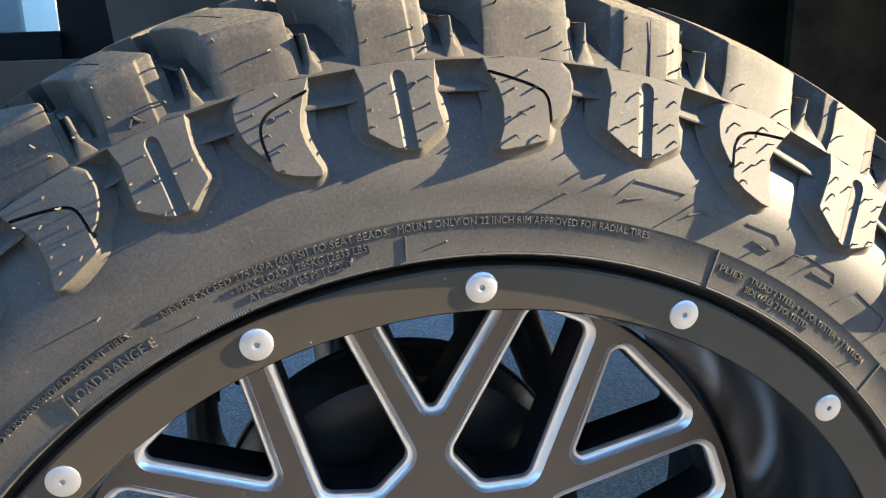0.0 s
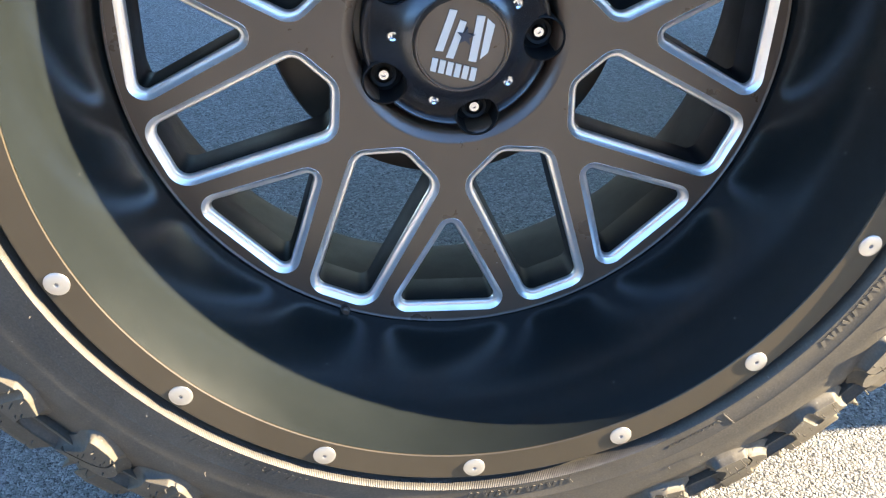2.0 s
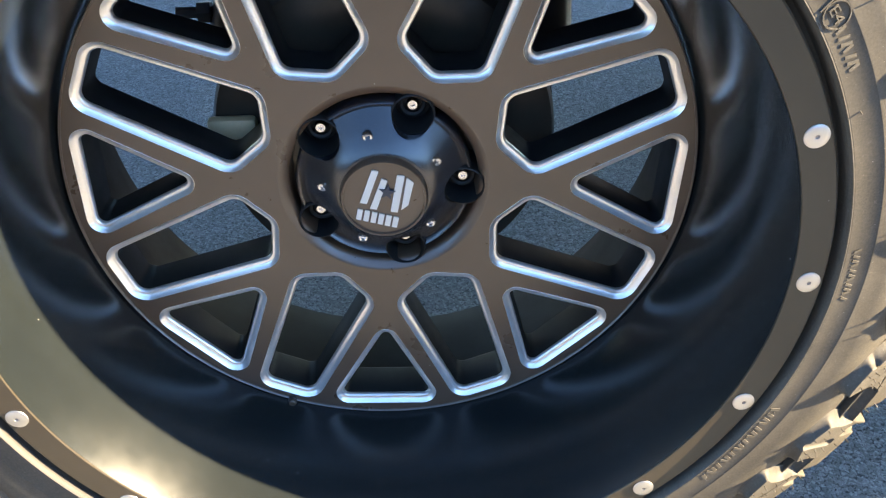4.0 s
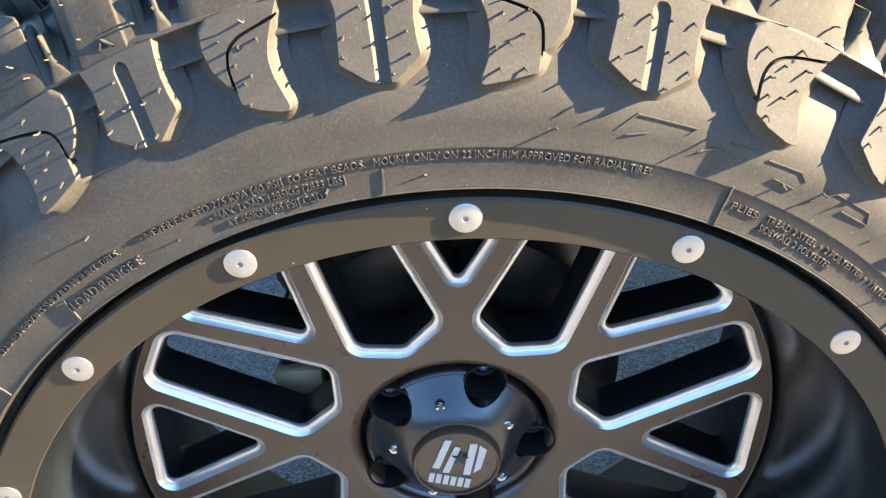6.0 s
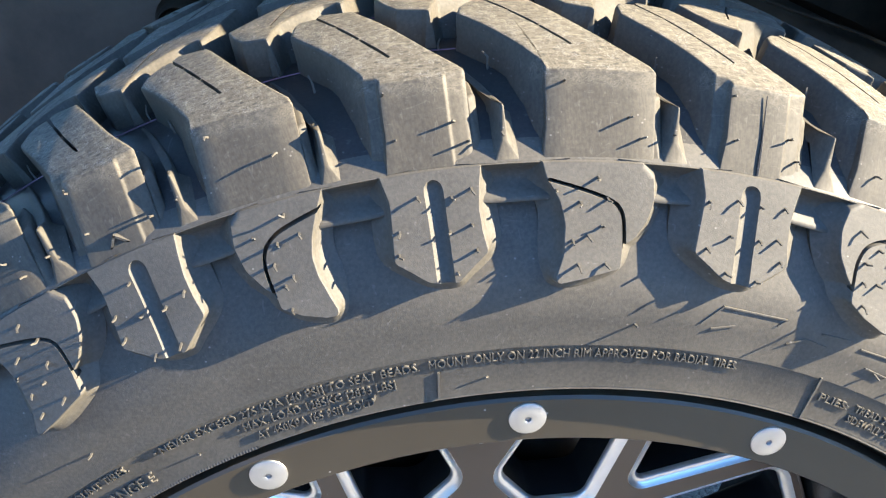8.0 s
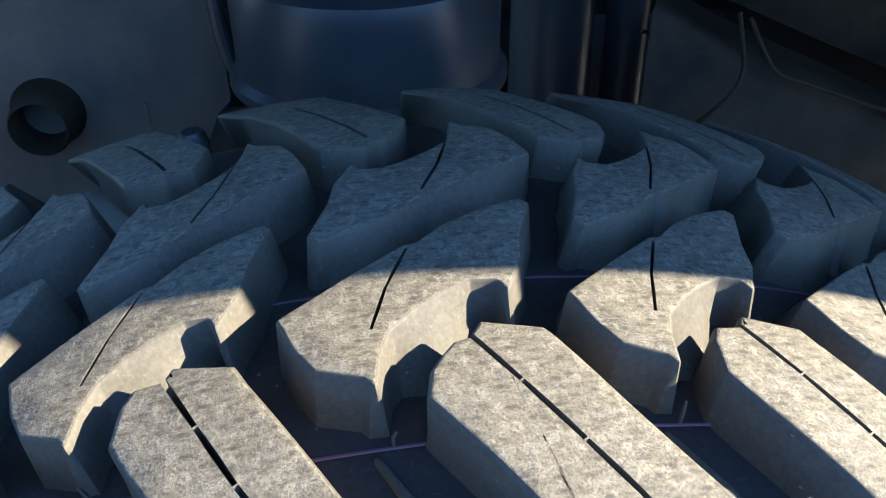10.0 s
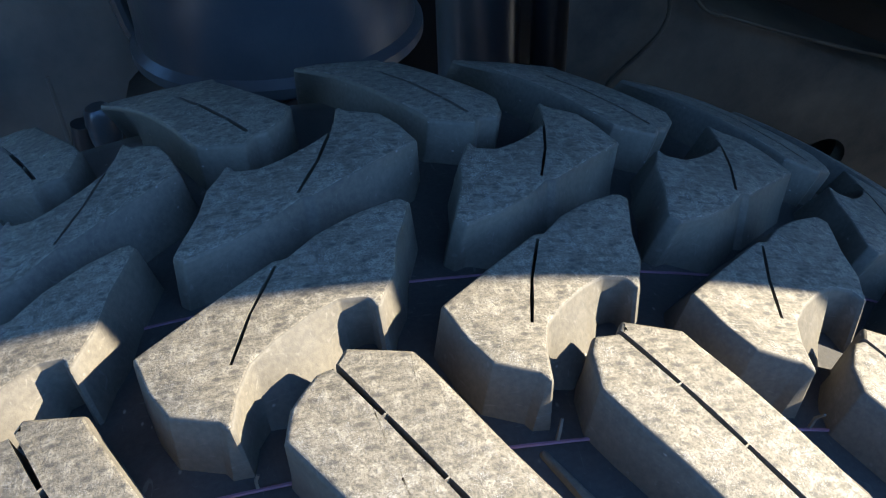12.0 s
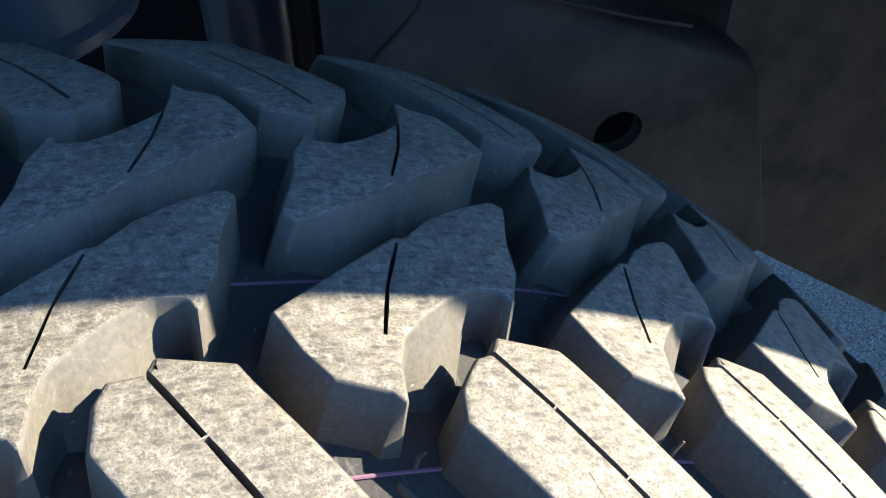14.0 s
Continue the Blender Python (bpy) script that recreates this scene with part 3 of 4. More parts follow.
def wpart(name, bm, mats, parent=None, label="", **kw):
    """A part in wheel coordinates: at the first level moved to the axle, below that as it is."""
    ob = ob_from(name, bm, mats, parent or wheel, label, **kw)
    if parent is None:
        ob.location = TO_WHEEL
    return ob


RIM_TURN = 1.5                   # how far the ring is turned, clockwise
SPOKE_TURN = 2.7                 # and the spokes
FACE = 0.1435                    # depth of the spoke face behind the ring
LOW = Vector((0, 0, -0.002))     # the spokes and cap sit this much low in the ring

# rim barrel
rim = wpart("rim", revolve([(0.010, 0.2985), (0.010, 0.2785), (0.0010, 0.2773), (0.007, 0.2752), (0.02, 0.2712), (0.04, 0.2655), (0.06, 0.2618), (0.09, 0.2575), (0.12, 0.2550),
                            (0.140, 0.2535), (0.152, 0.2530), (0.158, 0.2535), (0.172, 0.2585), (0.20, 0.259), (0.27, 0.262), (0.300, 0.268), (0.306, 0.285), (0.312, 0.295)], 160, mat=lambda j: 1 if j > 10 else 0), [GLOSS, DULL], None,
            "glossy black deep-dish rim barrel")
ring = wpart("beadlock_ring", revolve([(0.010, 0.2776), (0.0006, 0.2776), (0.0, 0.2782), (0.0, 0.2992), (0.0012, 0.3006), (0.010, 0.3010), (0.014, 0.2990)], 200), SATIN_RING, rim,
             "satin black flat outer ring with rivets", angle=30)

# rivets
bm = bmesh.new()
prof = [(-0.0002, 0.0), (-0.0002, 0.0011), (-0.0011, 0.0014), (-0.0013, 0.0018), (-0.0013, 0.0027), (-0.0013, 0.0066), (-0.0006, 0.0081), (0.0006, 0.0084)]
revolve(prof, 24, bm, mat=lambda j: 1 if j < 2 else 0)
bmesh.ops.translate(bm, vec=(0, 0, 0.290), verts=bm.verts)
rivet = ob_from("rivet", bm, [RIVET, RIVET_EYE], rim, "flat brushed aluminium rivet")
rivet.rotation_euler = (0, radians(RIM_TURN), 0)
for k in range(1, 16):
    o = shared("rivet", rivet, rim, RIM_TURN + 22.5 * k)
    o["label"] = rivet["label"]

# spoke windows: outlines across (u) and along (v) the radius
BIG = fillet([(0.0, 0.0952), (0.0382, 0.1135), (0.0285, 0.2440), (-0.0285, 0.2440), (-0.0382, 0.1135)], [0.017, 0.016, 0.0155, 0.0155, 0.016], 8)
TRI = fillet([(0.0, 0.1402), (0.0545, 0.2405), (-0.0545, 0.2405)], [0.0105, 0.0120, 0.0120], 8)


def turned(poly, th):
    a = radians(th)
    return [(v * math.sin(a) + u * math.cos(a), v * math.cos(a) - u * math.sin(a)) for u, v in poly]


windows = []
for k in range(8):
    windows.append(("tri", SPOKE_TURN + 45 * k))
    windows.append(("big", SPOKE_TURN + 45 * k + 22.5))

bm = bmesh.new()                  # face plate with its windows left open
loops = [[(0.2500 * math.sin(2 * math.pi * i / 160), 0.2500 * math.cos(2 * math.pi * i / 160)) for i in range(160)],
         [(0.0850 * math.sin(2 * math.pi * i / 72), 0.0850 * math.cos(2 * math.pi * i / 72)) for i in range(72)]]
loops += [turned(inset(BIG if k == "big" else TRI, -0.0008), th) for k, th in windows]
edges = []
for lp in loops:
    vs = [bm.verts.new((x, FACE, z)) for x, z in lp]
    edges += [bm.edges.new((vs[i], vs[(i + 1) % len(vs)])) for i in range(len(vs))]
bmesh.ops.triangle_fill(bm, use_beauty=True, edges=edges)
for f in bm.faces:
    if f.normal.y > 0:
        f.normal_flip()
bm.normal_update()
if sum(f.normal.y for f in bm.faces) > 0:
    bmesh.ops.reverse_faces(bm, faces=bm.faces)
outer = [e for e in bm.edges if len(e.link_faces) == 1 and all(math.hypot(v.co.x, v.co.z) > 0.2492 for v in e.verts)]
ext = bmesh.ops.extrude_edge_only(bm, edges=outer)["geom"]
for g in ext:
    if isinstance(g, bmesh.types.BMVert):
        s = 0.2512 / math.hypot(g.co.x, g.co.z)
        g.co = (g.co.x * s, FACE + 0.018, g.co.z * s)
face = wpart("spoke_face", bm, SATIN, rim, "satin black spoke face with milled window edges")
face.location = LOW

bm = revolve([(FACE + 0.012, 0.2525), (FACE - 0.001, 0.2515), (FACE - 0.0022, 0.2506), (FACE - 0.001, 0.2496), (FACE + 0.004, 0.2494)], 160)
wpart("spoke_rim_bead", bm, SATIN, rim).location = LOW
bm = revolve([(FACE, 0.0850), (FACE + 0.0006, 0.0830), (FACE + 0.0040, 0.0790), (FACE + 0.0055, 0.0772), (FACE + 0.008, 0.0764), (FACE + 0.036, 0.0760), (FACE + 0.036, 0.0)], 72)
wpart("hub_recess", bm, SATIN, rim).location = LOW


def milled(poly, name):
    """Milled chamfer round a window, and the dark wall behind it."""
    steps = [(-0.0012, FACE + 0.0001), (-0.0009, FACE - 0.0001), (0.0000, FACE + 0.0008), (0.0012, FACE + 0.0020), (0.0024, FACE + 0.0029),
             (0.0032, FACE + 0.0033), (0.0040, FACE + 0.0034), (0.0048, FACE + 0.0036), (0.0055, FACE + 0.0043), (0.0060, FACE + 0.0055), (0.0062, FACE + 0.0074)]
    bm = bmesh.new()
    rows = [[bm.verts.new((x, y, z)) for x, z in inset(poly, d)] for d, y in steps]
    n = len(poly)
    for a, b in zip(rows, rows[1:]):
        for i in range(n):
            bm.faces.new((a[i], a[(i + 1) % n], b[(i + 1) % n], b[i]))
    bmesh.ops.recalc_face_normals(bm, faces=bm.faces)
    wallb = bmesh.new()
    rows = [[wallb.verts.new((x, y, z)) for x, z in inset(poly, d)] for d, y in ((0.0061, FACE + 0.0070), (0.0066, FACE + 0.012), (0.0072, FACE + 0.040), (0.0030, FACE + 0.046))]
    for a, b in zip(rows, rows[1:]):
        for i in range(n):
            wallb.faces.new((a[i], a[(i + 1) % n], b[(i + 1) % n], b[i]))
    bmesh.ops.recalc_face_normals(wallb, faces=wallb.faces)
    return bm, wallb


sources = {}
for kind, th in windows:
    if kind not in sources:
        a, b = milled(BIG if kind == "big" else TRI, kind)
        e = wpart("milled_edge", a, MILLED, rim, "bright milled aluminium window edge", angle=28)
        w = wpart("window_wall", b, DULL, rim, "black inner wall of a spoke window", angle=60)
        for o in (e, w):
            o.location = LOW
            o.rotation_euler = (0, radians(th), 0)
        sources[kind] = (e, w)
    else:
        for nm, o in zip(("milled_edge", "window_wall"), sources[kind]):
            c = shared(nm, o, rim, th)
            c.location = LOW
            c["label"] = o["label"]

# back of the spokes, dark
bm = revolve([(FACE + 0.040, 0.078), (FACE + 0.044, 0.0885), (FACE + 0.040, 0.088)], 48)
wpart("hub_back", bm, DULL, rim).location = LOW

# valve stem
bm = bmesh.new()
tube(bm, [W(-156.8, 0.168, 0.2575), W(-156.8, 0.155, 0.2550), W(-156.8, 0.144, 0.2528)], [0.0062, 0.0055, 0.0045], 12)
tube(bm, [W(-156.8, 0.144, 0.2528), W(-156.8, 0.138, 0.2520)], 0.0042, 12)
valve = wpart("valve_stem", bm, BLACK_PLASTIC, rim, "small black valve stem with a bright tip")
bm = tube(bmesh.new(), [W(-156.8, 0.139, 0.2521), W(-156.8, 0.1355, 0.2517), W(-156.8, 0.1345, 0.2516)], [0.0036, 0.0034, 0.0022], 12)
wpart("valve_tip", bm, STEEL, valve, "dull metal valve tip")

# ---- centre cap ----
SCREWS = [-12, 60, 132, 204, 276]
NUTS = [23, 95, 167, 239, 311]
cap = wpart("centre_cap", revolve([(0.172, 0.0715), (0.150, 0.0715), (0.1475, 0.0705), (0.1465, 0.0690), (0.1475, 0.0672), (0.1490, 0.0660), (0.1475, 0.0640), (0.1400, 0.0540),
                                  (0.1320, 0.0445), (0.1275, 0.0375), (0.1265, 0.0350), (0.1265, 0.0)], 96), CAPBLACK, None,
            "black conical centre cap with scallops for the lug nuts")
bm = bmesh.new()
for a in NUTS:
    c0 = W(a, 0.10, 0.0645)
    tube(bm, [c0, c0 + Vector((0, 0.085, 0))], 0.0166, 28)
# the scallops are taken from a solid copy of the cap
me = cap.data
b2 = bmesh.new()
b2.from_mesh(me)
rim_v = [e for e in b2.edges if len(e.link_faces) == 1]
bmesh.ops.holes_fill(b2, edges=rim_v)
bmesh.ops.remove_doubles(b2, verts=b2.verts, dist=1e-6)
bmesh.ops.recalc_face_normals(b2, faces=b2.faces)
b2.to_mesh(me)
b2.free()
cut(cap, bm)
cap.location = TO_WHEEL + LOW
bm = revolve([(0.1262, 0.0350), (0.1225, 0.0346), (0.1200, 0.0340), (0.1190, 0.0332), (0.1192, 0.0322), (0.1215, 0.0318), (0.1215, 0.0)], 64)
wpart("emblem_disc", bm, SATIN, cap, "dark round emblem disc with a raised rim")


def flat_shape(bm, poly, y, depth=0.0012):
    """A flat raised shape in the plane of the wheel, from (x, z) points."""
    a = [bm.verts.new((x, y - depth, z)) for x, z in poly]
    b = [bm.verts.new((x, y, z)) for x, z in poly]
    f = bm.faces.new(a)
    for i in range(len(poly)):
        bm.faces.new((a[i], b[i], b[(i + 1) % len(poly)], a[(i + 1) % len(poly)]))
    return bm


EY = 0.1212
bm = bmesh.new()
for q in ([(-0.0190, -0.0025), (-0.0135, -0.0035), (-0.0028, 0.0250), (-0.0080, 0.0262)], [(-0.0115, -0.0080), (-0.0062, -0.0092), (0.0036, 0.0165), (-0.0008, 0.0185)],
          [(0.0046, -0.0115), (0.0102, -0.0125), (0.0170, 0.0200), (0.0112, 0.0208)], [(0.0130, -0.0105), (0.0188, -0.0062), (0.0238, 0.0136), (0.0186, 0.0184)]):
    flat_shape(bm, q, EY)
for i in range(6):
    x0, z0 = -0.0232 + 0.0056 * i, -0.0172 - 0.0017 * i
    flat_shape(bm, [(x0, z0), (x0 + 0.0040, z0 - 0.0012), (x0 + 0.0062, z0 + 0.0082), (x0 + 0.0022, z0 + 0.0094)], EY)
bmesh.ops.recalc_face_normals(bm, faces=bm.faces)
wpart("emblem_mark", bm, WHITE_MARK, cap, "pale slanted emblem bars", smooth=False)
bm = bmesh.new()
star = []
for i in range(10):
    rr, a = (0.0068 if i % 2 == 0 else 0.0028), i * math.pi / 5 + 0.2
    star.append((0.0028 + rr * math.sin(a), 0.0066 + rr * math.cos(a)))
flat_shape(bm, star, EY - 0.0006, 0.0016)
bmesh.ops.recalc_face_normals(bm, faces=bm.faces)
wpart("emblem_star", bm, DARK_MARK, cap, "dark five-pointed star", smooth=False)

bm = revolve([(0.1355, 0.0), (0.1355, 0.0014), (0.1340, 0.0020), (0.1335, 0.0034), (0.1345, 0.0042), (0.1420, 0.0042)], 16)
bmesh.ops.translate(bm, vec=(0, 0, 0.0485), verts=bm.verts)
screw = wpart("cap_screw", bm, CHROME, cap, "small bright socket screw")
screw.rotation_euler = (0, radians(SCREWS[0]), 0)
for a in SCREWS[1:]:
    shared("cap_screw", screw, cap, a)["label"] = screw["label"]

bm = revolve([(0.180, 0.0172), (0.1475, 0.0172), (0.1455, 0.0168), (0.1450, 0.0160), (0.1460, 0.0154), (0.1720, 0.0150), (0.1720, 0.0112), (0.1660, 0.0108), (0.1650, 0.0098), (0.1660, 0.0075), (0.1690, 0.0070), (0.1690, 0.0)], 28)
bmesh.ops.translate(bm, vec=(0, 0, 0.0645), verts=bm.verts)
nut = wpart("lug_nut", bm, DULL, None, "black lug nut sunk in a deep round pocket")
nut.rotation_euler = (0, radians(NUTS[0]), 0)
bm = revolve([(0.170, 0.0050), (0.1645, 0.0048), (0.1632, 0.0038), (0.1632, 0.0016), (0.1650, 0.0012), (0.1650, 0.0)], 16)
bmesh.ops.translate(bm, vec=(0, 0, 0.0645), verts=bm.verts)
nut.location = TO_WHEEL + LOW
stud = wpart("stud", bm, CHROME, nut, "bright stud end")
for a in NUTS[1:]:
    o = shared("lug_nut", nut, wheel, a)
    o.location = TO_WHEEL + LOW
    o["label"] = nut["label"]
    s = new("stud", stud.data)
    s.parent = o
    s["label"] = stud["label"]

# ---- the tyre ----
def crown(y):
    """Radius of the running surface across the tyre."""
    u = abs(y - YC)
    return 0.4437 - 0.386 * u * u - 1.6 * max(0.0, u - 0.06) ** 2


def side_y(r):
    """Outer face of the sidewall blocks."""
    return 0.0165 - (0.401 - r) * 0.54


half = [(0.024, 0.296), (0.014, 0.3012), (0.011, 0.3050), (0.003, 0.3066), (-0.0030, 0.3076), (-0.0040, 0.3092), (-0.0012, 0.3272), (-0.0015, 0.3279), (-0.00155, 0.3284), (-0.0013, 0.3291),
        (-0.0015, 0.340), (0.0, 0.3500), (0.0040, 0.360), (0.0135, 0.374), (0.0240, 0.388), (0.0295, 0.3958), (0.0215, 0.3990), (0.0180, 0.4003), (0.0178, 0.4010), (0.0184, 0.4017), (0.0270, 0.4072),
        (0.0400, 0.4162), (0.0560, 0.4220), (0.0900, 0.4255), (0.1300, 0.4268)]
prof = half + [(2 * YC - y, r) for y, r in reversed(half)]
# the tread floor between the lugs gets the rubber darkened for shade
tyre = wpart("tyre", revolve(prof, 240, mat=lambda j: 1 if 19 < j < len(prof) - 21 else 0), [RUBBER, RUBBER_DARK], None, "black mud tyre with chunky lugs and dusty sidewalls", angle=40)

# flash line round the shoulder
wpart("mould_line", revolve([(0.0190, 0.4005), (0.0172, 0.4007), (0.0172, 0.4009), (0.0190, 0.4011)], 240), RUBBER_RAISED, tyre)


PINK = make_paint("faded_pink", (0.16, 0.07, 0.10), (0.10, 0.05, 0.07), 0.6)
for y, r in ((0.0875, 0.4255), (0.1495, 0.4268)):
    wpart("tread_line", revolve([(y - 0.0005, r + 0.0002), (y - 0.0003, r + 0.0006), (y + 0.0003, r + 0.0006), (y + 0.0005, r + 0.0002)], 240), PINK, tyre, "thin faded pink line along the tread groove")


def make_ribbed():
    """Fine radial ribs on the bead."""
    k = Nodes("rubber_bead_ribs")
    c = k.t.nodes.new("ShaderNodeTexCoord")
    sep = k.t.nodes.new("ShaderNodeSeparateXYZ")
    k.link(c.outputs["Object"], sep.inputs[0])
    at = k.t.nodes.new("ShaderNodeMath")
    at.operation = "ARCTAN2"
    k.link(sep.outputs["X"], at.inputs[0])
    k.link(sep.outputs["Z"], at.inputs[1])
    mu = k.t.nodes.new("ShaderNodeMath")
    mu.operation = "MULTIPLY"
    mu.inputs[1].default_value = 1400.0
    k.link(at.outputs[0], mu.inputs[0])
    si = k.t.nodes.new("ShaderNodeMath")
    si.operation = "SINE"
    k.link(mu.outputs[0], si.inputs[0])
    k.bump(si.outputs[0], 0.35, 0.0004)
    n = k.noise(k.coords(), 60.0, 4)
    return k.set(Base_Color=k.mix(k.ramp(n, [(0.35, 0.0), (0.7, 1.0)]), (0.028, 0.025, 0.022), (0.062, 0.054, 0.044)), Roughness=0.55)


BEAD = [(0.0045, 0.3060), (0.0004, 0.3064), (-0.0028, 0.3070), (-0.0042, 0.3081), (-0.0038, 0.3092)]
wpart("bead_band", revolve(BEAD, 240), RUBBER, tyre, "smooth bead band")
RIBS = make_ribbed()
for t0, t1 in ((-62.0, -20.0), (153.4, 262.0)):
    wpart("bead_ribs", revolve([(y - 0.0003, r) for y, r in BEAD], 60, None, t0, t1), RIBS, tyre, "finely ribbed stretch of the bead")


def block(name, poly, foot, label="", cut_r=0.0011, tops=crown, waist=(0.6, 0.6, 0.6), angle=38):
    """A tread block: outline of (degrees, y) at the running surface, walls by way of a waist down to foot(th, y)."""
    K = 0.0077
    bm = bmesh.new()
    pts = [Vector((th * K, y)) for th, y in poly]
    flat = fillet([tuple(p) for p in pts], [0.0012 if (p - pts[i - 1]).angle(pts[(i + 1) % len(pts)] - p) > 0.5 else 0.0 for i, p in enumerate(pts)], 2)
    rings = [[bm.verts.new((x, y, -drop * cut_r)) for x, y in inset(flat, d * cut_r)] for d, drop in ((1.0, 0.0), (0.55, 0.10), (0.2, 0.42), (0.0, 1.0))]
    n = len(flat)
    top = bm.faces.new(rings[0])
    for a, b in zip(rings, rings[1:]):
        for i in range(n):
            bm.faces.new((a[i], a[(i + 1) % n], b[(i + 1) % n], b[i]))
    for fc in bm.faces:
        fc.material_index = 1 if min(v.co.z for v in fc.verts) > -0.2 * cut_r else 0
    bm.normal_update()
    bmesh.ops.triangulate(bm, faces=[top])
    t = math.floor(min(p[0] for p in poly)) + 0.5
    while t < max(p[0] for p in poly):
        bmesh.ops.bisect_plane(bm, geom=bm.verts[:] + bm.edges[:] + bm.faces[:], plane_co=(t * K, 0, 0), plane_no=(1, 0, 0), dist=1e-6)
        t += 1.6
    for y in (0.045, 0.058, 0.073, 0.09, 0.105, 0.12, 0.135, 0.15):
        bmesh.ops.bisect_plane(bm, geom=bm.verts[:] + bm.edges[:] + bm.faces[:], plane_co=(0, y, 0), plane_no=(0, 1, 0), dist=1e-6)
    border = [e for e in bm.edges if len(e.link_faces) == 1]
    top_v, top_f = set(bm.verts), set(bm.faces)
    ext = bmesh.ops.extrude_edge_only(bm, edges=border)["geom"]
    mid_v = {g for g in ext if isinstance(g, bmesh.types.BMVert)}
    bmesh.ops.extrude_edge_only(bm, edges=[g for g in ext if isinstance(g, bmesh.types.BMEdge) and all(v in mid_v for v in g.verts)])
    for fc in bm.faces:
        if fc not in top_f:
            fc.material_index = 0
    for v in bm.verts:
        th, y = v.co.x / K, v.co.y
        r = tops(y) + v.co.z
        if v not in top_v:
            p, q = (th, y, r), foot(th, y)
            th, y, r = [a + (b - a) * w for a, b, w in zip(p, q, waist)] if v in mid_v else q
        v.co = W(th, y, r)
    bmesh.ops.holes_fill(bm, edges=[e for e in bm.edges if len(e.link_faces) == 1])
    bmesh.ops.recalc_face_normals(bm, faces=bm.faces)
    return wpart(name, bm, [RUBBER_LUG, WORN], tyre, label, angle=angle)


def slit(path, wide=0.0013, r0=0.4365, r1=0.456, tie=0.0002):
    """A narrow upright slot along (degrees, y) points."""
    bm = bmesh.new()
    K = 0.0077
    pts = [Vector((th * K, y)) for th, y in path]
    for p, q in zip(pts, pts[1:]):                     # a thin tie is left between the lengths
        d = (q - p).normalized()
        n = Vector((-d.y, d.x)) * wide / 2
        p, q = p + d * tie, q - d * tie
        m = (p + q) / 2
        loop = [p + n, m + n * 1.25, q + n, q - n, m - n * 1.25, p - n]
        a = [bm.verts.new(W(c.x / K, c.y, r0)) for c in loop]
        b = [bm.verts.new(W(c.x / K, c.y, r1)) for c in loop]
        bm.faces.new(a)
        bm.faces.new(b)
        for i in range(6):
            bm.faces.new((a[i], a[(i + 1) % 6], b[(i + 1) % 6], b[i]))
    return bm


def shoulder_foot(th, y):
    # flanks flare out a little deep in the groove, hardly at the face
    mid_th = 5.0 - (y - 0.0355) * 58
    near = max(0.0, min(1.0, (0.060 - y) / 0.02))
    th += 0.25 - 0.20 * near if th > mid_th + 0.8 else (-0.15 - 0.15 * near if th < mid_th - 0.8 else 0.0)
    if y < 0.043:
        return th, 0.0176 + max(0.0, y - 0.0355) * 0.9, 0.4008
    if y < 0.06:
        f = (y - 0.043) / 0.017
        return th, 0.0245 + (y - 0.003 - 0.0245) * f, 0.402 + 0.019 * f
    return th, y, 0.4225


def run(*pts):
    """A smooth run through (degrees, y) points, without its last point."""
    return [(p.x, p.y) for p in smooth_path([Vector(p) for p in pts], 3)[:-1]]


PLAIN = ([(-1.75, 0.0865), (-1.5, 0.0950), (-1.05, 0.1000), (-0.62, 0.1040), (-0.1, 0.1052), (0.35, 0.1108), (2.4, 0.1068)] + run((2.7, 0.1030), (4.45, 0.0770), (6.3, 0.0555), (7.85, 0.0410))
         + [(7.85, 0.0410), (8.05, 0.0362), (1.95, 0.0362)] + run((2.0, 0.0410), (0.55, 0.0600), (-1.1, 0.0790), (-1.75, 0.0865)))
NOTCH = ([(-1.8, 0.0890), (-1.65, 0.1000), (-1.3, 0.1056), (-0.4, 0.1062), (-0.1, 0.1106), (1.95, 0.1066)] + run((2.3, 0.1010), (3.5, 0.0850), (5.5, 0.0590), (7.2, 0.0420))
         + [(7.2, 0.0420), (7.45, 0.0392), (7.1, 0.0380), (6.32, 0.0368), (6.18, 0.0352), (2.75, 0.0352), (2.68, 0.0392), (1.95, 0.0400)] + run((1.80, 0.0440), (0.65, 0.0590), (-1.1, 0.0795), (-1.8, 0.0890)))
CENTRE = [(-2.92, 0.1203), (1.42, 0.1467), (1.85, 0.1470), (2.9, 0.1553), (4.3, 0.1625), (6.0, 0.1683), (6.4, 0.1650), (6.15, 0.1590), (5.6, 0.1470), (5.3, 0.1345), (4.85, 0.1275), (4.5, 0.1205),
          (4.22, 0.1262), (3.35, 0.1268), (2.48, 0.1232), (1.38, 0.1167), (0.58, 0.1102), (0.2, 0.1022), (-0.02, 0.0905), (-0.4, 0.0950), (-1.78, 0.0993), (-2.4, 0.1080)]


def centre_foot(th, y):
    # the scooped side leans out towards the shoulder and stands upright beside the fang, the far side slopes
    if 4.3 < th < 5.0 and y < 0.1265:
        return th + 0.2, y - 0.005, 0.4255
    if -0.2 < th < 4.4 and y < 0.130:
        t = min(1.0, (th + 0.2) / 1.6, max(0.0, (3.5 - th) / 1.0))
        return th + 0.15, y - 0.0145 * t + 0.0005, 0.4255
    if th > 4.5:
        return th + 0.35, y, 0.4255
    if y > 0.121:
        return th - 0.1, y + 0.0085, 0.4255
    return th - 0.25, y - 0.001, 0.4255


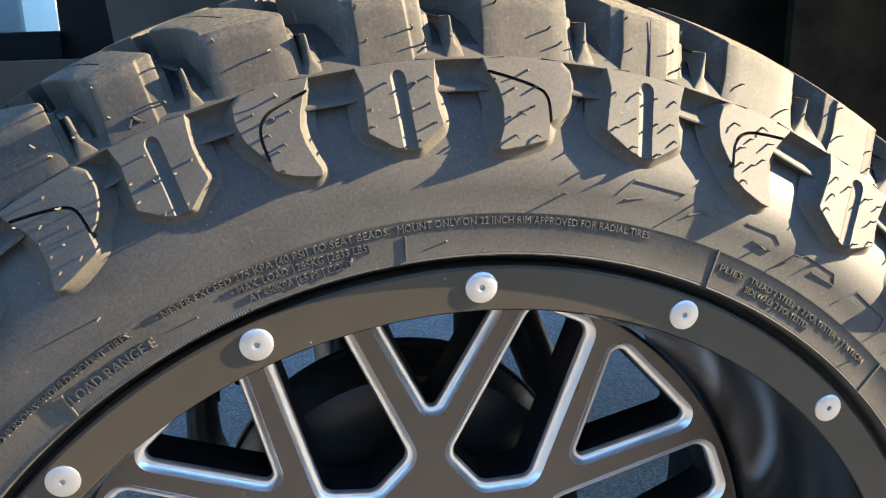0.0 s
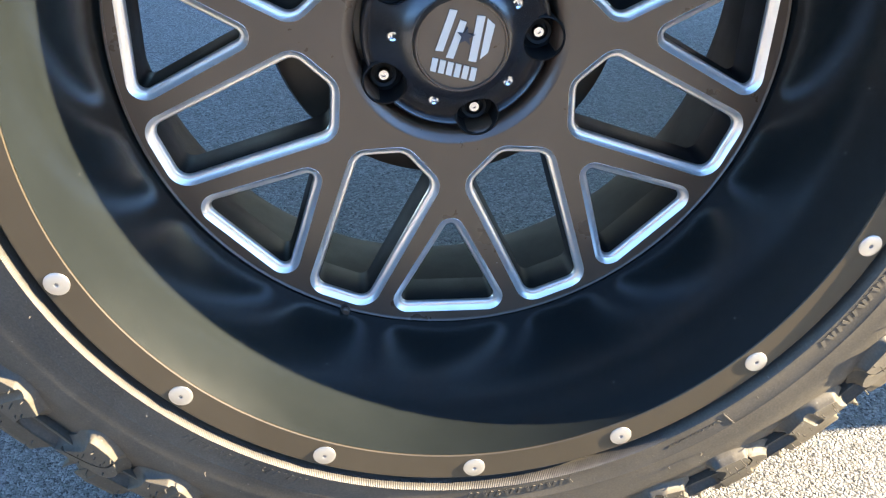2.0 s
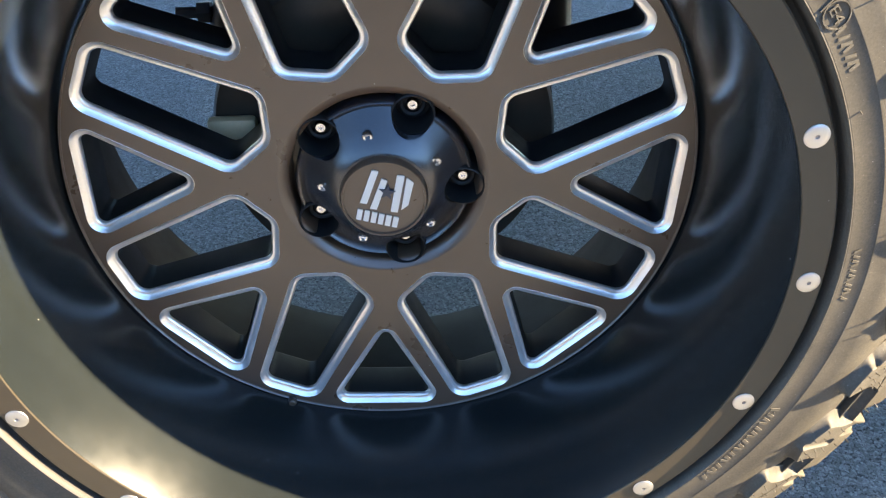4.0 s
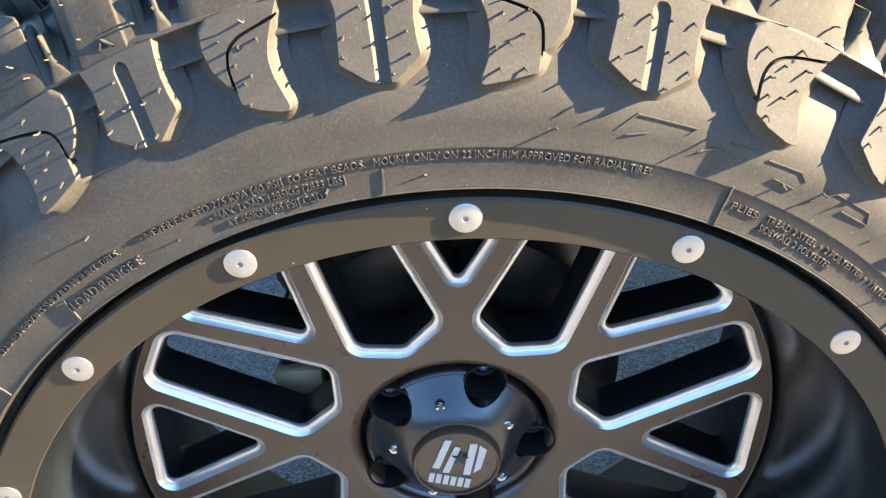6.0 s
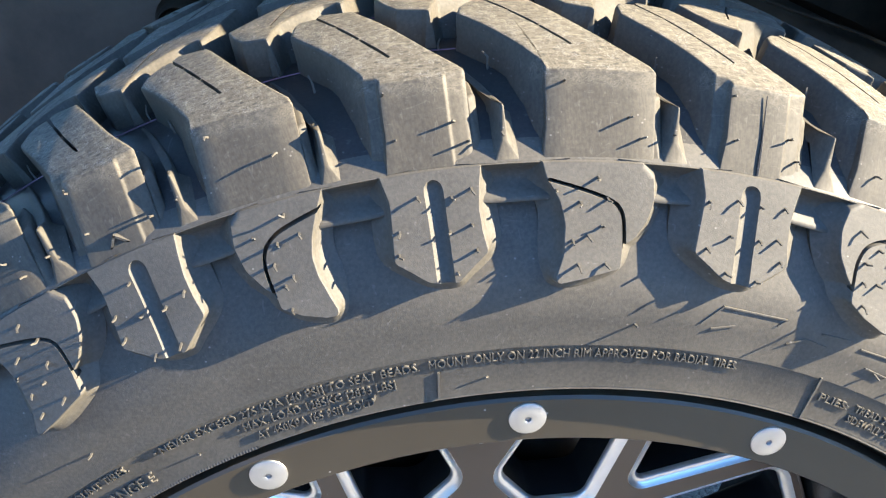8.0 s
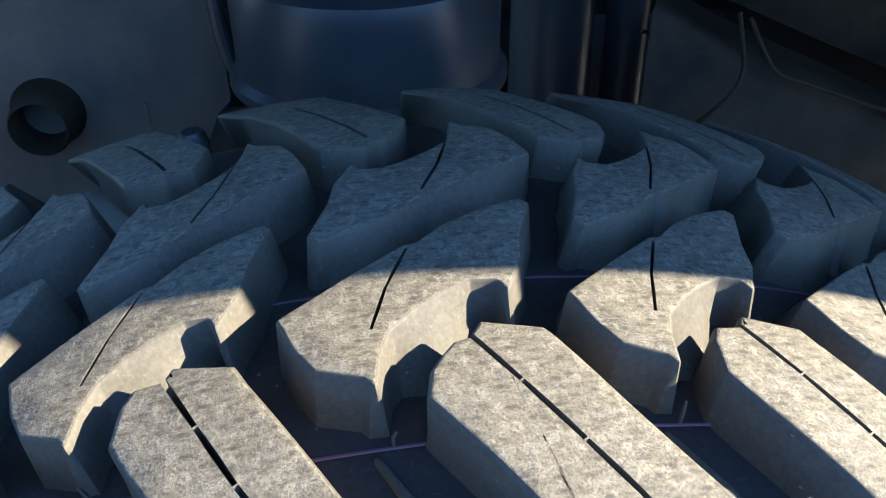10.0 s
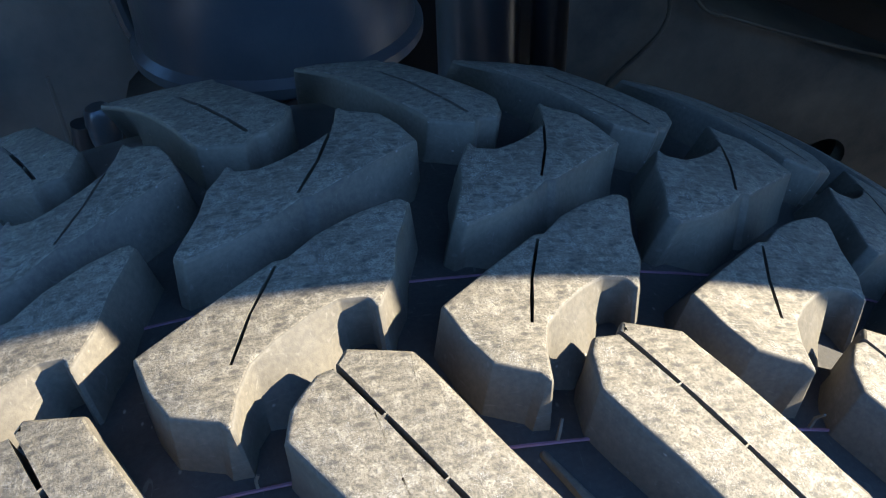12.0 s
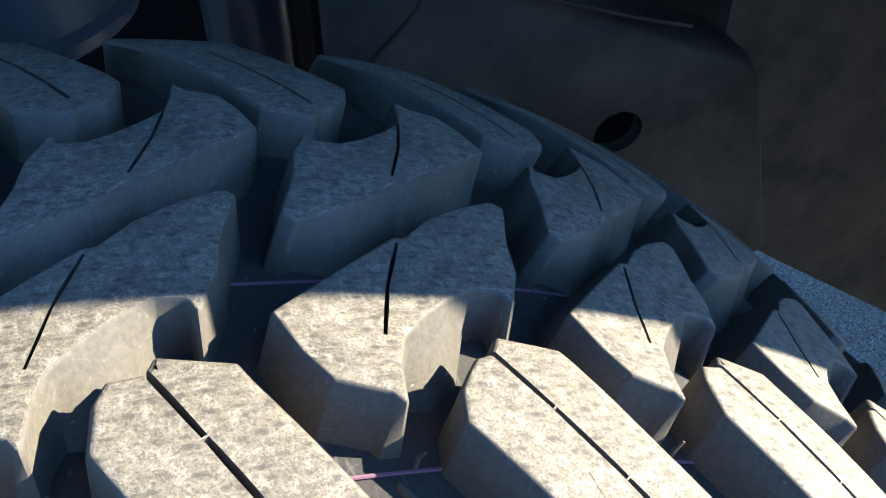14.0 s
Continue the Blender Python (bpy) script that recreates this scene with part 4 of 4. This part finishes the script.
LUGS = [-26.0, -18.0, -9.0, 0.3, 9.75, 18.95, 28.4, 37.65]
gap = 360 - (LUGS[-1] - LUGS[0])
steps = [1 + 0.09 * math.sin(2.0 * i + 0.7) for i in range(32)]
tot, acc = sum(steps[:31]), LUGS[-1]
for s in steps[:30]:
    acc += gap * s / tot
    LUGS.append(acc)


def local_pitch(i):
    a, b = LUGS[i - 1], LUGS[(i + 1) % len(LUGS)]
    return ((b - a) % 360) / 2


WAIST = (0.15, 0.62, 0.58)
lug_a = cut(block("shoulder_block", PLAIN, shoulder_foot, "worn rubber shoulder lug with one sipe", 0.0015, waist=WAIST), slit([(-0.5, 0.1116), (1.15, 0.0890), (2.5, 0.0712), (3.87, 0.0545)], r0=0.4330))
lug_b = cut(block("shoulder_block", NOTCH, shoulder_foot, "worn rubber shoulder lug with a notched side", 0.0015, waist=WAIST), slit([(-0.72, 0.1118), (0.85, 0.0890), (2.1, 0.0715), (3.6, 0.0527)], r0=0.4330))
# on the inner half the sipe stops short of the lug's end
far_a = cut(block("shoulder_block", PLAIN, shoulder_foot, lug_a["label"], 0.0015, waist=WAIST), slit([(0.22, 0.1018), (1.15, 0.0890), (2.5, 0.0712), (3.87, 0.0545)]))
far_b = cut(block("shoulder_block", NOTCH, shoulder_foot, lug_b["label"], 0.0015, waist=WAIST), slit([(0.0, 0.1015), (0.85, 0.0890), (2.1, 0.0715), (3.6, 0.0527)]))
mid = cut(block("centre_block", CENTRE, centre_foot, "worn rubber centre block with a scooped side"), slit([(1.5, 0.1440), (0.62, 0.1275), (0.0, 0.1115)], 0.0009, tie=-0.0002))
far_mid = cut(block("centre_block", CENTRE, centre_foot, mid["label"]), slit([(2.0, 0.1440), (1.12, 0.1275), (0.5, 0.1115), (0.28, 0.1015)], 0.0009, tie=-0.0002))

LEDGE = [(8.97, 0.0268), (9.22, 0.0268), (9.05, 0.0380), (8.45, 0.0505), (7.35, 0.0685), (6.1, 0.0862), (5.85, 0.0850), (6.98, 0.0675), (8.10, 0.0498), (8.72, 0.0375)]
CREST = ((0.0268, 9.10, 0.4216), (0.034, 8.98, 0.4206), (0.040, 8.80, 0.4204), (0.050, 8.28, 0.4222), (0.068, 7.18, 0.4254), (0.088, 5.85, 0.4262))


def crest(y):
    """Place round the wheel and height of the ridge's crest."""
    for (ya, ta, ra), (yb, tb, rb) in zip(CREST, CREST[1:]):
        if y <= yb:
            f = max(0.0, (y - ya) / (yb - ya))
            return ta + (tb - ta) * f, ra + (rb - ra) * f
    return CREST[-1][1:]


def ledge_foot(th, y):
    # steep on one side, on the other a hollow slope out towards the next lug
    right = th > crest(y)[0]
    if y < 0.036:
        return th + (0.75 if right else -0.42), 0.0183, 0.4014
    return th + (0.7 if right else -0.15), y - 0.002, crest(y)[1] - 0.006


ledge = block("groove_ledge", LEDGE, ledge_foot, "low rubber ridge along the tread groove", 0.0011, lambda y: crest(y)[1], waist=(0.12, 0.6, 0.62), angle=75)
ledge.data.materials[1] = RUBBER_LUG
RIB = [(7.30, 0.0322), (8.00, 0.0318), (8.42, 0.0345), (8.25, 0.0430), (7.50, 0.0520)]
rib = block("shoulder_rib", RIB, lambda th, y: (th + (0.28 if th > 7.9 else 0.0), 0.0190 if y < 0.0330 else y - 0.013, 0.4016 if y < 0.042 else 0.4100), "low rib on the flank of a lug", 0.0018,
            lambda y: 0.4222 + max(0.0, y - 0.033) * 0.30, waist=(0.3, 0.6, 0.6), angle=75)
rib.data.materials[1] = RUBBER_LUG


def other_side(ob):
    """The same block turned half round, for the inner half of the tread."""
    me = ob.data.copy()
    me.transform(Matrix.Translation((0, 2 * YC, 0)) @ Matrix.Diagonal((-1, -1, 1, 1)))
    return me


inner = {lug_a: other_side(far_a), lug_b: other_side(far_b), mid: other_side(far_mid)}


def place(ob, name, th, sx, mesh=None):
    o = new(name, mesh or ob.data)
    o.parent = tyre
    o.rotation_euler = (0, radians(th), 0)
    o.scale = (sx, 1, 1)
    o["label"] = ob["label"]
    return o


for i, th in enumerate(LUGS):
    src = lug_a if i % 2 == 1 else lug_b
    s = local_pitch(i) / 9.35
    place(src, "shoulder_block", th, s)
    cs = s * (1.05 if i % 2 else 0.95)
    place(mid, "centre_block", th - 3.1 * s, cs)
    place(ledge, "groove_ledge", th, s)
    place(rib, "shoulder_rib", th - (0.0 if i % 2 else 0.55), s).location.y = 0.0 if i % 2 else 0.0022
    place(src, "shoulder_block", th - 2.0, s, inner[src])
    place(mid, "centre_block", th - 1.45 + 3.1 * s, cs, inner[mid])
for o in (lug_a, lug_b, far_a, far_b, mid, far_mid, ledge, rib):
    bpy.data.objects.remove(o)


# ---- sidewall blocks ----
def even(poly, step):
    """The same closed outline with points at even steps."""
    pts = [Vector(p) for p in poly]
    out = []
    for a, b in zip(pts, pts[1:] + pts[:1]):
        n = max(1, round((b - a).length / step))
        out += [a + (b - a) * i / n for i in range(n)]
    return out


def trough(levels, path, K):
    """A cutter along (degrees, radius) points: levels of (width, depth, shift), the deepest first."""
    c = bmesh.new()
    pts = smooth_path([Vector((th * K, r)) for th, r in path])
    prev = None
    for wide, deep, shift in levels:
        left, right = [], []
        for i, p in enumerate(pts):
            d = (pts[min(i + 1, len(pts) - 1)] - pts[max(i - 1, 0)]).normalized()
            q = Vector((-d.y, d.x)) * wide / 2
            left.append(p + q)
            right.append(p - q)
        d = (pts[1] - pts[0]).normalized()
        e = Vector((d.y, -d.x))
        cap_end = [pts[0] + (e * math.cos(t) - d * math.sin(t)) * wide / 2 for t in (0.5, 1.0, 1.57, 2.1, 2.6)]
        loop = [c.verts.new(W((p.x + shift) / K, side_y(p.y) + deep, p.y)) for p in left + right[::-1] + cap_end]
        m = len(loop)
        if prev:
            for i in range(m):
                c.faces.new((prev[i], prev[(i + 1) % m], loop[(i + 1) % m], loop[i]))
        else:
            c.faces.new(loop)
        prev = loop
    c.faces.new(prev)
    bmesh.ops.triangulate(c, faces=c.faces[:])
    return c


def corner(poly, i):
    """Rounding of an outline's corner: wide where it hardly turns, tight where it is sharp."""
    a, b, c = (Vector((th * 0.0066, r)) for th, r in (poly[i - 1], poly[i], poly[(i + 1) % len(poly)]))
    return 0.010 if (b - a).angle(c - b) < 0.6 else 0.0016


def biter(name, poly, groove=None, sipe=None, label=""):
    """A block on the sidewall: outline of (degrees, radius), proud of the wall, with hollow flanks."""
    K = 0.0066
    flat = even(fillet([(th * K, r) for th, r in poly], [0.0 if r > 0.398 else corner(poly, i) for i, (th, r) in enumerate(poly)], 3), 0.0016)
    n = len(flat)
    area = sum(a.x * b.y - b.x * a.y for a, b in zip(flat, flat[1:] + flat[:1]))
    turn = 1 if area > 0 else -1

    def outward(i, reach):
        t = sum(((flat[(i + k) % n] - flat[i - k]).normalized() for k in range(1, reach + 1)), Vector((0, 0))).normalized()
        return Vector((t.y, -t.x)) * turn

    bm = bmesh.new()
    rows = []
    for out, deep, reach in ((-0.0016, 0.0, 3), (0.0, 0.0, 3), (0.0004, 0.0004, 3), (0.0007, 0.0014, 3), (0.0013, 0.0035, 4), (0.0024, 0.0058, 6), (0.0041, 0.0080, 8), (0.0063, 0.0098, 11), (0.0084, 0.0112, 13),
                             (0.0086, 0.020, 13)):
        ring = [p + outward(i, reach) * out for i, p in enumerate(flat)]
        for _ in range(max(0, reach - 4)):
            ring = [(ring[i - 1] + ring[i] * 2 + ring[(i + 1) % n]) / 4 for i in range(n)]
        rows.append([bm.verts.new(W(p.x / K, side_y(min(p.y, 0.4012)) + deep, min(p.y, 0.4012))) for p in ring])
    bm.faces.new(rows[0])
    for p, q in zip(rows, rows[1:]):
        for i in range(n):
            bm.faces.new((p[i], p[(i + 1) % n], q[(i + 1) % n], q[i]))
    bm.faces.new(rows[-1][::-1])
    bmesh.ops.recalc_face_normals(bm, faces=bm.faces)
    bmesh.ops.triangulate(bm, faces=[f for f in bm.faces if len(f.verts) > 4])
    ob = wpart(name, bm, [RUBBER_RAISED], tyre, label, angle=38)
    if groove:
        cut(ob, trough(((0.0016, 0.0028, 0.0007), (0.0044, 0.0022, 0.0004), (0.0066, 0.0010, 0.0002), (0.0078, 0.0, 0.0), (0.0078, -0.008, 0.0)), groove, K))
    if sipe:
        cut(ob, trough(((0.0015, 0.006, 0.0), (0.0017, -0.008, 0.0)), sipe, K))
    return ob


B_LEFT = [(-2.7, 0.4010), (2.35, 0.4010), (1.75, 0.3941), (1.2, 0.3869), (0.9, 0.3804), (1.0, 0.3733), (1.43, 0.3656), (1.85, 0.3590), (0.87, 0.3594), (-0.64, 0.3621), (-1.8, 0.3660), (-1.95, 0.3715),
          (-2.4, 0.3735), (-3.3, 0.3814), (-3.57, 0.3900), (-3.35, 0.3978)]
B_RIGHT = [(-2.95, 0.4010), (2.7, 0.4010), (3.4, 0.3964), (3.5, 0.3885), (3.13, 0.3815), (2.4, 0.3754), (1.68, 0.3728), (1.6, 0.3650), (-0.56, 0.3616), (-2.5, 0.3595), (-1.86, 0.3695), (-1.73, 0.3802),
           (-2.03, 0.3881), (-2.75, 0.3960)]
A_SPLIT = [(-3.0, 0.4010), (2.9, 0.4010), (2.75, 0.3956), (2.6, 0.3870), (2.7, 0.3792), (2.95, 0.3722), (0.9, 0.3630), (-0.9, 0.3637), (-2.95, 0.3722), (-2.75, 0.3846), (-2.65, 0.3920)]
b_left = biter("sidewall_block", B_LEFT, None, [(2.0, 0.3952), (0.14, 0.3925), (-0.97, 0.3903), (-1.73, 0.3868), (-2.05, 0.3820), (-2.09, 0.3771), (-1.98, 0.3700)], "rubber sidewall block with one dark curved sipe")
b_right = biter("sidewall_block", B_RIGHT, None, [(-2.6, 0.3950), (-0.54, 0.3913), (0.96, 0.3880), (1.57, 0.3846), (1.77, 0.3792), (1.82, 0.3700)], "rubber sidewall block with one dark curved sipe")
a_split = biter("sidewall_block", A_SPLIT, [(0.0, 0.3942), (0.05, 0.3800), (0.1, 0.3540)], None, "rubber sidewall block split by an upright groove")

# web between two blocks: a sunken shelf under the shoulder with a thick lower edge
bm = bmesh.new()
spans = [-3.4, -2.2, -1.0, 0.0, 1.0, 2.2, 3.4]
rows = []
for r, deep in ((0.4009, 0.0014), (0.3996, 0.0032), (0.3976, 0.0066), (0.3948, 0.0098), (0.3918, 0.0108), (0.3894, 0.0092), (0.3876, 0.0066), (0.3864, 0.0062), (0.3855, 0.0068), (0.3847, 0.0105), (0.3840, 0.0240)):
    rows.append([bm.verts.new(W(th, side_y(r) + deep, r + 0.0012 * (abs(th) / 3.4) ** 2)) for th in spans])
for p, q in zip(rows, rows[1:]):
    for i in range(len(spans) - 1):
        bm.faces.new((p[i], p[i + 1], q[i + 1], q[i]))
bmesh.ops.recalc_face_normals(bm, faces=bm.faces)
bridge = wpart("sidewall_bridge", bm, [RUBBER_RAISED], tyre, "low rubber web between sidewall blocks", angle=50)

SIDE = [-29.3, -21.3, -12.4, -4.2, 4.9, 14.3, 24.5, 34.6]
gap = 360 - (34.6 + 29.3)
tot, acc = sum(steps[:29]), 34.6
for s in steps[:28]:
    acc += gap * s / tot
    SIDE.append(acc)


def side_pitch(i):
    return ((SIDE[(i + 1) % len(SIDE)] - SIDE[i - 1]) % 360) / 2


for i, th in enumerate(SIDE):
    src = (b_right, a_split, b_left, a_split)[i % 4]
    s = side_pitch(i) / 9.3
    place(src, "sidewall_block", th, s)
    nxt = SIDE[(i + 1) % len(SIDE)]
    place(bridge, "sidewall_bridge", th + ((nxt - th) % 360) / 2, s)
for o in (b_left, b_right, a_split, bridge):
    bpy.data.objects.remove(o)

# ---- vent whiskers ----
rng = random.Random(4)
bm = bmesh.new()


def whisker(th, y, r, direction, length):
    p = W(th, y, r)
    d = Vector(direction).normalized()
    bend = Vector((rng.uniform(-1, 1), rng.uniform(-1, 1), rng.uniform(-1, 1))) * 0.35
    tube(bm, [p - d * 0.002, p + d * length * 0.5, p + (d + bend).normalized() * length], [0.0006, 0.00055, 0.0004], 4)


for i, th in enumerate(SIDE):
    s = side_pitch(i) / 9.3
    spots = ([(-2.2, 0.391), (-0.85, 0.392), (0.85, 0.391), (2.2, 0.393), (-2.3, 0.383), (-0.9, 0.380), (0.85, 0.380), (2.1, 0.382), (-2.4, 0.374), (-0.9, 0.366), (0.95, 0.366), (2.3, 0.373)] if i % 2 else
             [(-2.3, 0.392), (-1.0, 0.387), (0.0, 0.3955), (0.7, 0.388), (-1.5, 0.381), (0.5, 0.380), (-1.3, 0.374), (0.6, 0.3665), (-1.2, 0.3655), (-0.3, 0.3755)])
    for u, r in spots:
        if rng.random() < 0.85:
            whisker(th + u * s + rng.uniform(-.2, .2), side_y(r), r + rng.uniform(-.001, .001), (0, -1, 0), rng.uniform(0.0026, 0.0048))
    if rng.random() < 0.6:
        whisker(th + rng.uniform(-4, 4), -0.001, rng.choice((0.339, 0.344, 0.316)), (0, -1, 0), rng.uniform(0.003, 0.005))
for i, th in enumerate(LUGS):
    s = local_pitch(i) / 9.35
    for u, r in ((2.9, 0.4275), (6.5, 0.416), (3.2, 0.412), (7.2, 0.409), (9.0, 0.411)):
        if rng.random() < 0.7:
            whisker(th + u * s, 0.0185 + (r - 0.4015) * 0.55, r, W(th + u, 0, 0.4) + Vector((0, -0.9, 0)), rng.uniform(0.003, 0.005))
    for u, y in ((6.6, 0.088), (9.0, 0.060), (-3.0, 0.118)):
        whisker(th + u * s, y, 0.4265, W(th + u, 0, 1), rng.uniform(0.004, 0.007))
w = wpart("vent_spew", bm, RUBBER_RAISED, tyre, "tiny rubber moulding whiskers")
w["kind"] = "stuff"


# ---- raised lettering ----
def band_y(r):
    """Face of the sloping band round the bead."""
    return -0.0012 - min(0.0028, max(0.0, 0.3272 - r) * 0.154)


def wall_y(r):
    """Face of the sidewall from the bead band up to the blocks; marks further out bring their own base."""
    if r < 0.3291 or r > 0.352:
        return band_y(r)
    return -0.0013 - 0.0002 * min(1.0, (r - 0.3291) / 0.0109) + 0.15 * max(0.0, r - 0.340)


def lettering(text, th0, th1, r, height, name="raised_lettering", proud=0.0011):
    """Raised words along an arc, from th0 to th1 degrees, on a base line of radius r."""
    cu = bpy.data.curves.new("words", "FONT")
    cu.body = text
    cu.size = 1.0
    cu.resolution_u = 2
    cu.extrude = 0.5
    o = new("words", cu)
    bpy.context.view_layer.update()
    me = bpy.data.meshes.new_from_object(o.evaluated_get(bpy.context.evaluated_depsgraph_get()))
    bpy.data.objects.remove(o)
    bpy.data.curves.remove(cu)
    xs = [v.co.x for v in me.vertices]
    ys = [v.co.y for v in me.vertices]
    x0, x1, ymax = min(xs), max(xs), max(ys)
    for v in me.vertices:
        th = th0 + (th1 - th0) * (v.co.x - x0) / (x1 - x0)
        rr = r + height * v.co.y / ymax
        v.co = W(th, band_y(rr) - proud * (v.co.z + 0.5), rr)
    me.materials.clear()
    me.materials.append(RUBBER_RAISED)
    ob = new(name, me)
    ob.parent = tyre
    ob["label"] = "raised rubber words on the sidewall"
    return ob


lettering("\u2022 NEVER EXCEED 275 KPA [40 PSI] TO SEAT BEADS.", -27.2, -6.7, 0.3232, 0.0034)
lettering("MOUNT ONLY ON 22 INCH RIM APPROVED FOR RADIAL TIRES.", -6.0, 17.2, 0.3232, 0.0034)
lettering("\u2022 MAX. LOAD 1285KG [2833 LBS]", -20.8, -8.6, 0.3176, 0.0034)
lettering("AT 450KPA [65 PSI] COLD", -19.6, -10.4, 0.3120, 0.0034)
lettering("TRAINED PERSONS SHOULD MOUNT TIRES.", -46.5, -29.6, 0.3232, 0.0034)
lettering("LOAD RANGE E", -36.9, -28.3, 0.3135, 0.0050)
lettering("PLIES:", 25.0, 27.9, 0.3190, 0.0034)
lettering("TREAD 2 STEEL + 2 POLYESTER + 1 NYLON", 28.6, 45.0, 0.3195, 0.0034)
lettering("SIDEWALL 2 POLYESTER", 28.4, 37.0, 0.3140, 0.0034)
lettering("E4", 54.6, 56.5, 0.3165, 0.0062)


def raised_lines(name, paths, wide=0.0009, proud=0.0010, label="raised rubber outline on the sidewall", base=-0.0012):
    """Thin raised lines on the sidewall through (degrees, radius) points."""
    bm = bmesh.new()
    for path in paths:
        for (ta, ra), (tb, rb) in zip(path, path[1:]):
            a, b = Vector((ta * 0.0058, ra)), Vector((tb * 0.0058, rb))
            d = (b - a).normalized()
            q = Vector((-d.y, d.x)) * wide / 2
            a, b = a - d * wide / 2, b + d * wide / 2
            ring2 = [a + q, b + q, b - q, a - q]
            t = [bm.verts.new(W(p.x / 0.0058, base + 0.0012 + wall_y(p.y) - proud, p.y)) for p in ring2]
            u = [bm.verts.new(W(p.x / 0.0058, base + 0.004, p.y)) for p in ring2]
            bm.faces.new(t)
            for i in range(4):
                bm.faces.new((t[i], t[(i + 1) % 4], u[(i + 1) % 4], u[i]))
    bmesh.ops.recalc_face_normals(bm, faces=bm.faces)
    return wpart(name, bm, RUBBER_RAISED, tyre, label, smooth=False)


for tick in ([(24.4, 0.3090), (24.3, 0.3285)], [(-5.6, 0.3100), (-5.4, 0.3205)], [(-37.4, 0.3092), (-37.2, 0.3205), (-38.0, 0.3215)], [(-50, 0.309), (-50, 0.328)],
             [(47, 0.3090), (47, 0.3280)], [(144.7, 0.3120), (144.4, 0.3270)], [(54.1, 0.3130), (53.8, 0.3230)]):
    raised_lines("divider_tick", [tick], 0.0010, 0.0010, "short raised divider line")
for path in ([(13.2, 0.3425), (14.4, 0.3505), (19.3, 0.3500), (18.8, 0.3470)], [(14.0, 0.3405), (15.6, 0.3430)], [(22.3, 0.3480), (24.5, 0.3490)], [(20.0, 0.3400), (21.2, 0.3440), (23.0, 0.3430)],
                               [(25.8, 0.3470), (28.8, 0.3480), (29.6, 0.3450)], [(27.0, 0.3400), (29.0, 0.3395)], [(31.0, 0.3380), (32.6, 0.3470), (36.2, 0.3475), (36.8, 0.3420), (34.0, 0.3410)],
                               [(38.2, 0.3370), (39.4, 0.3475), (43.6, 0.3470), (44.0, 0.3400)], [(46.5, 0.3370), (47.6, 0.3480), (51.5, 0.3470), (51.9, 0.3390)]):
    raised_lines("brand_outline", [path], 0.0006, 0.0006)
circ = [(55.55 + 1.45 * math.sin(a * math.pi / 10), 0.3196 + 0.0082 * math.cos(a * math.pi / 10)) for a in range(21)]
raised_lines("mark_ring", [circ], 0.0009)
for t0, t1, n, r0, r1, wide in ((57.4, 62.1, 7, 0.3160, 0.3206, 0.0022), (86.6, 93.6, 11, 0.3150, 0.3184, 0.0018), (113.4, 128.4, 17, 0.3125, 0.3170, 0.0026), (145.9, 153.2, 14, 0.3160, 0.3180, 0.0012),
                                (168.0, 182.0, 15, 0.3140, 0.3180, 0.0022), (205.0, 222.0, 18, 0.3140, 0.3180, 0.0022)):
    for i in range(n):
        t = t0 + (t1 - t0) * i / (n - 1)
        raised_lines("mark_bar", [[(t, r0), (t + (0.25 if i % 3 else -0.2), r1)]], wide, 0.0006, "raised bar of unreadable lettering")
# small triangle on a shoulder lug
raised_lines("shoulder_triangle", [[(-22.25, 0.4042), (-21.75, 0.4084), (-21.2, 0.4042), (-22.25, 0.4042)]], 0.0008, 0.0010, "small raised triangle mark", 0.0205)
# seam down the face of one lug, torn a little at its foot
bm = tube(bmesh.new(), [W(14.53, y, r) for y, r in ((0.0342, 0.4294), (0.0300, 0.4226), (0.0256, 0.4155), (0.0243, 0.4134), (0.0216, 0.4083), (0.0195, 0.4044), (0.0180, 0.4016))],
          [0.0002, 0.0003, 0.0004, 0.0005, 0.0007, 0.0008, 0.0007], 6)
wpart("mould_seam", bm, RUBBER_DARK, tyre, "dark mould seam on the face of a lug")
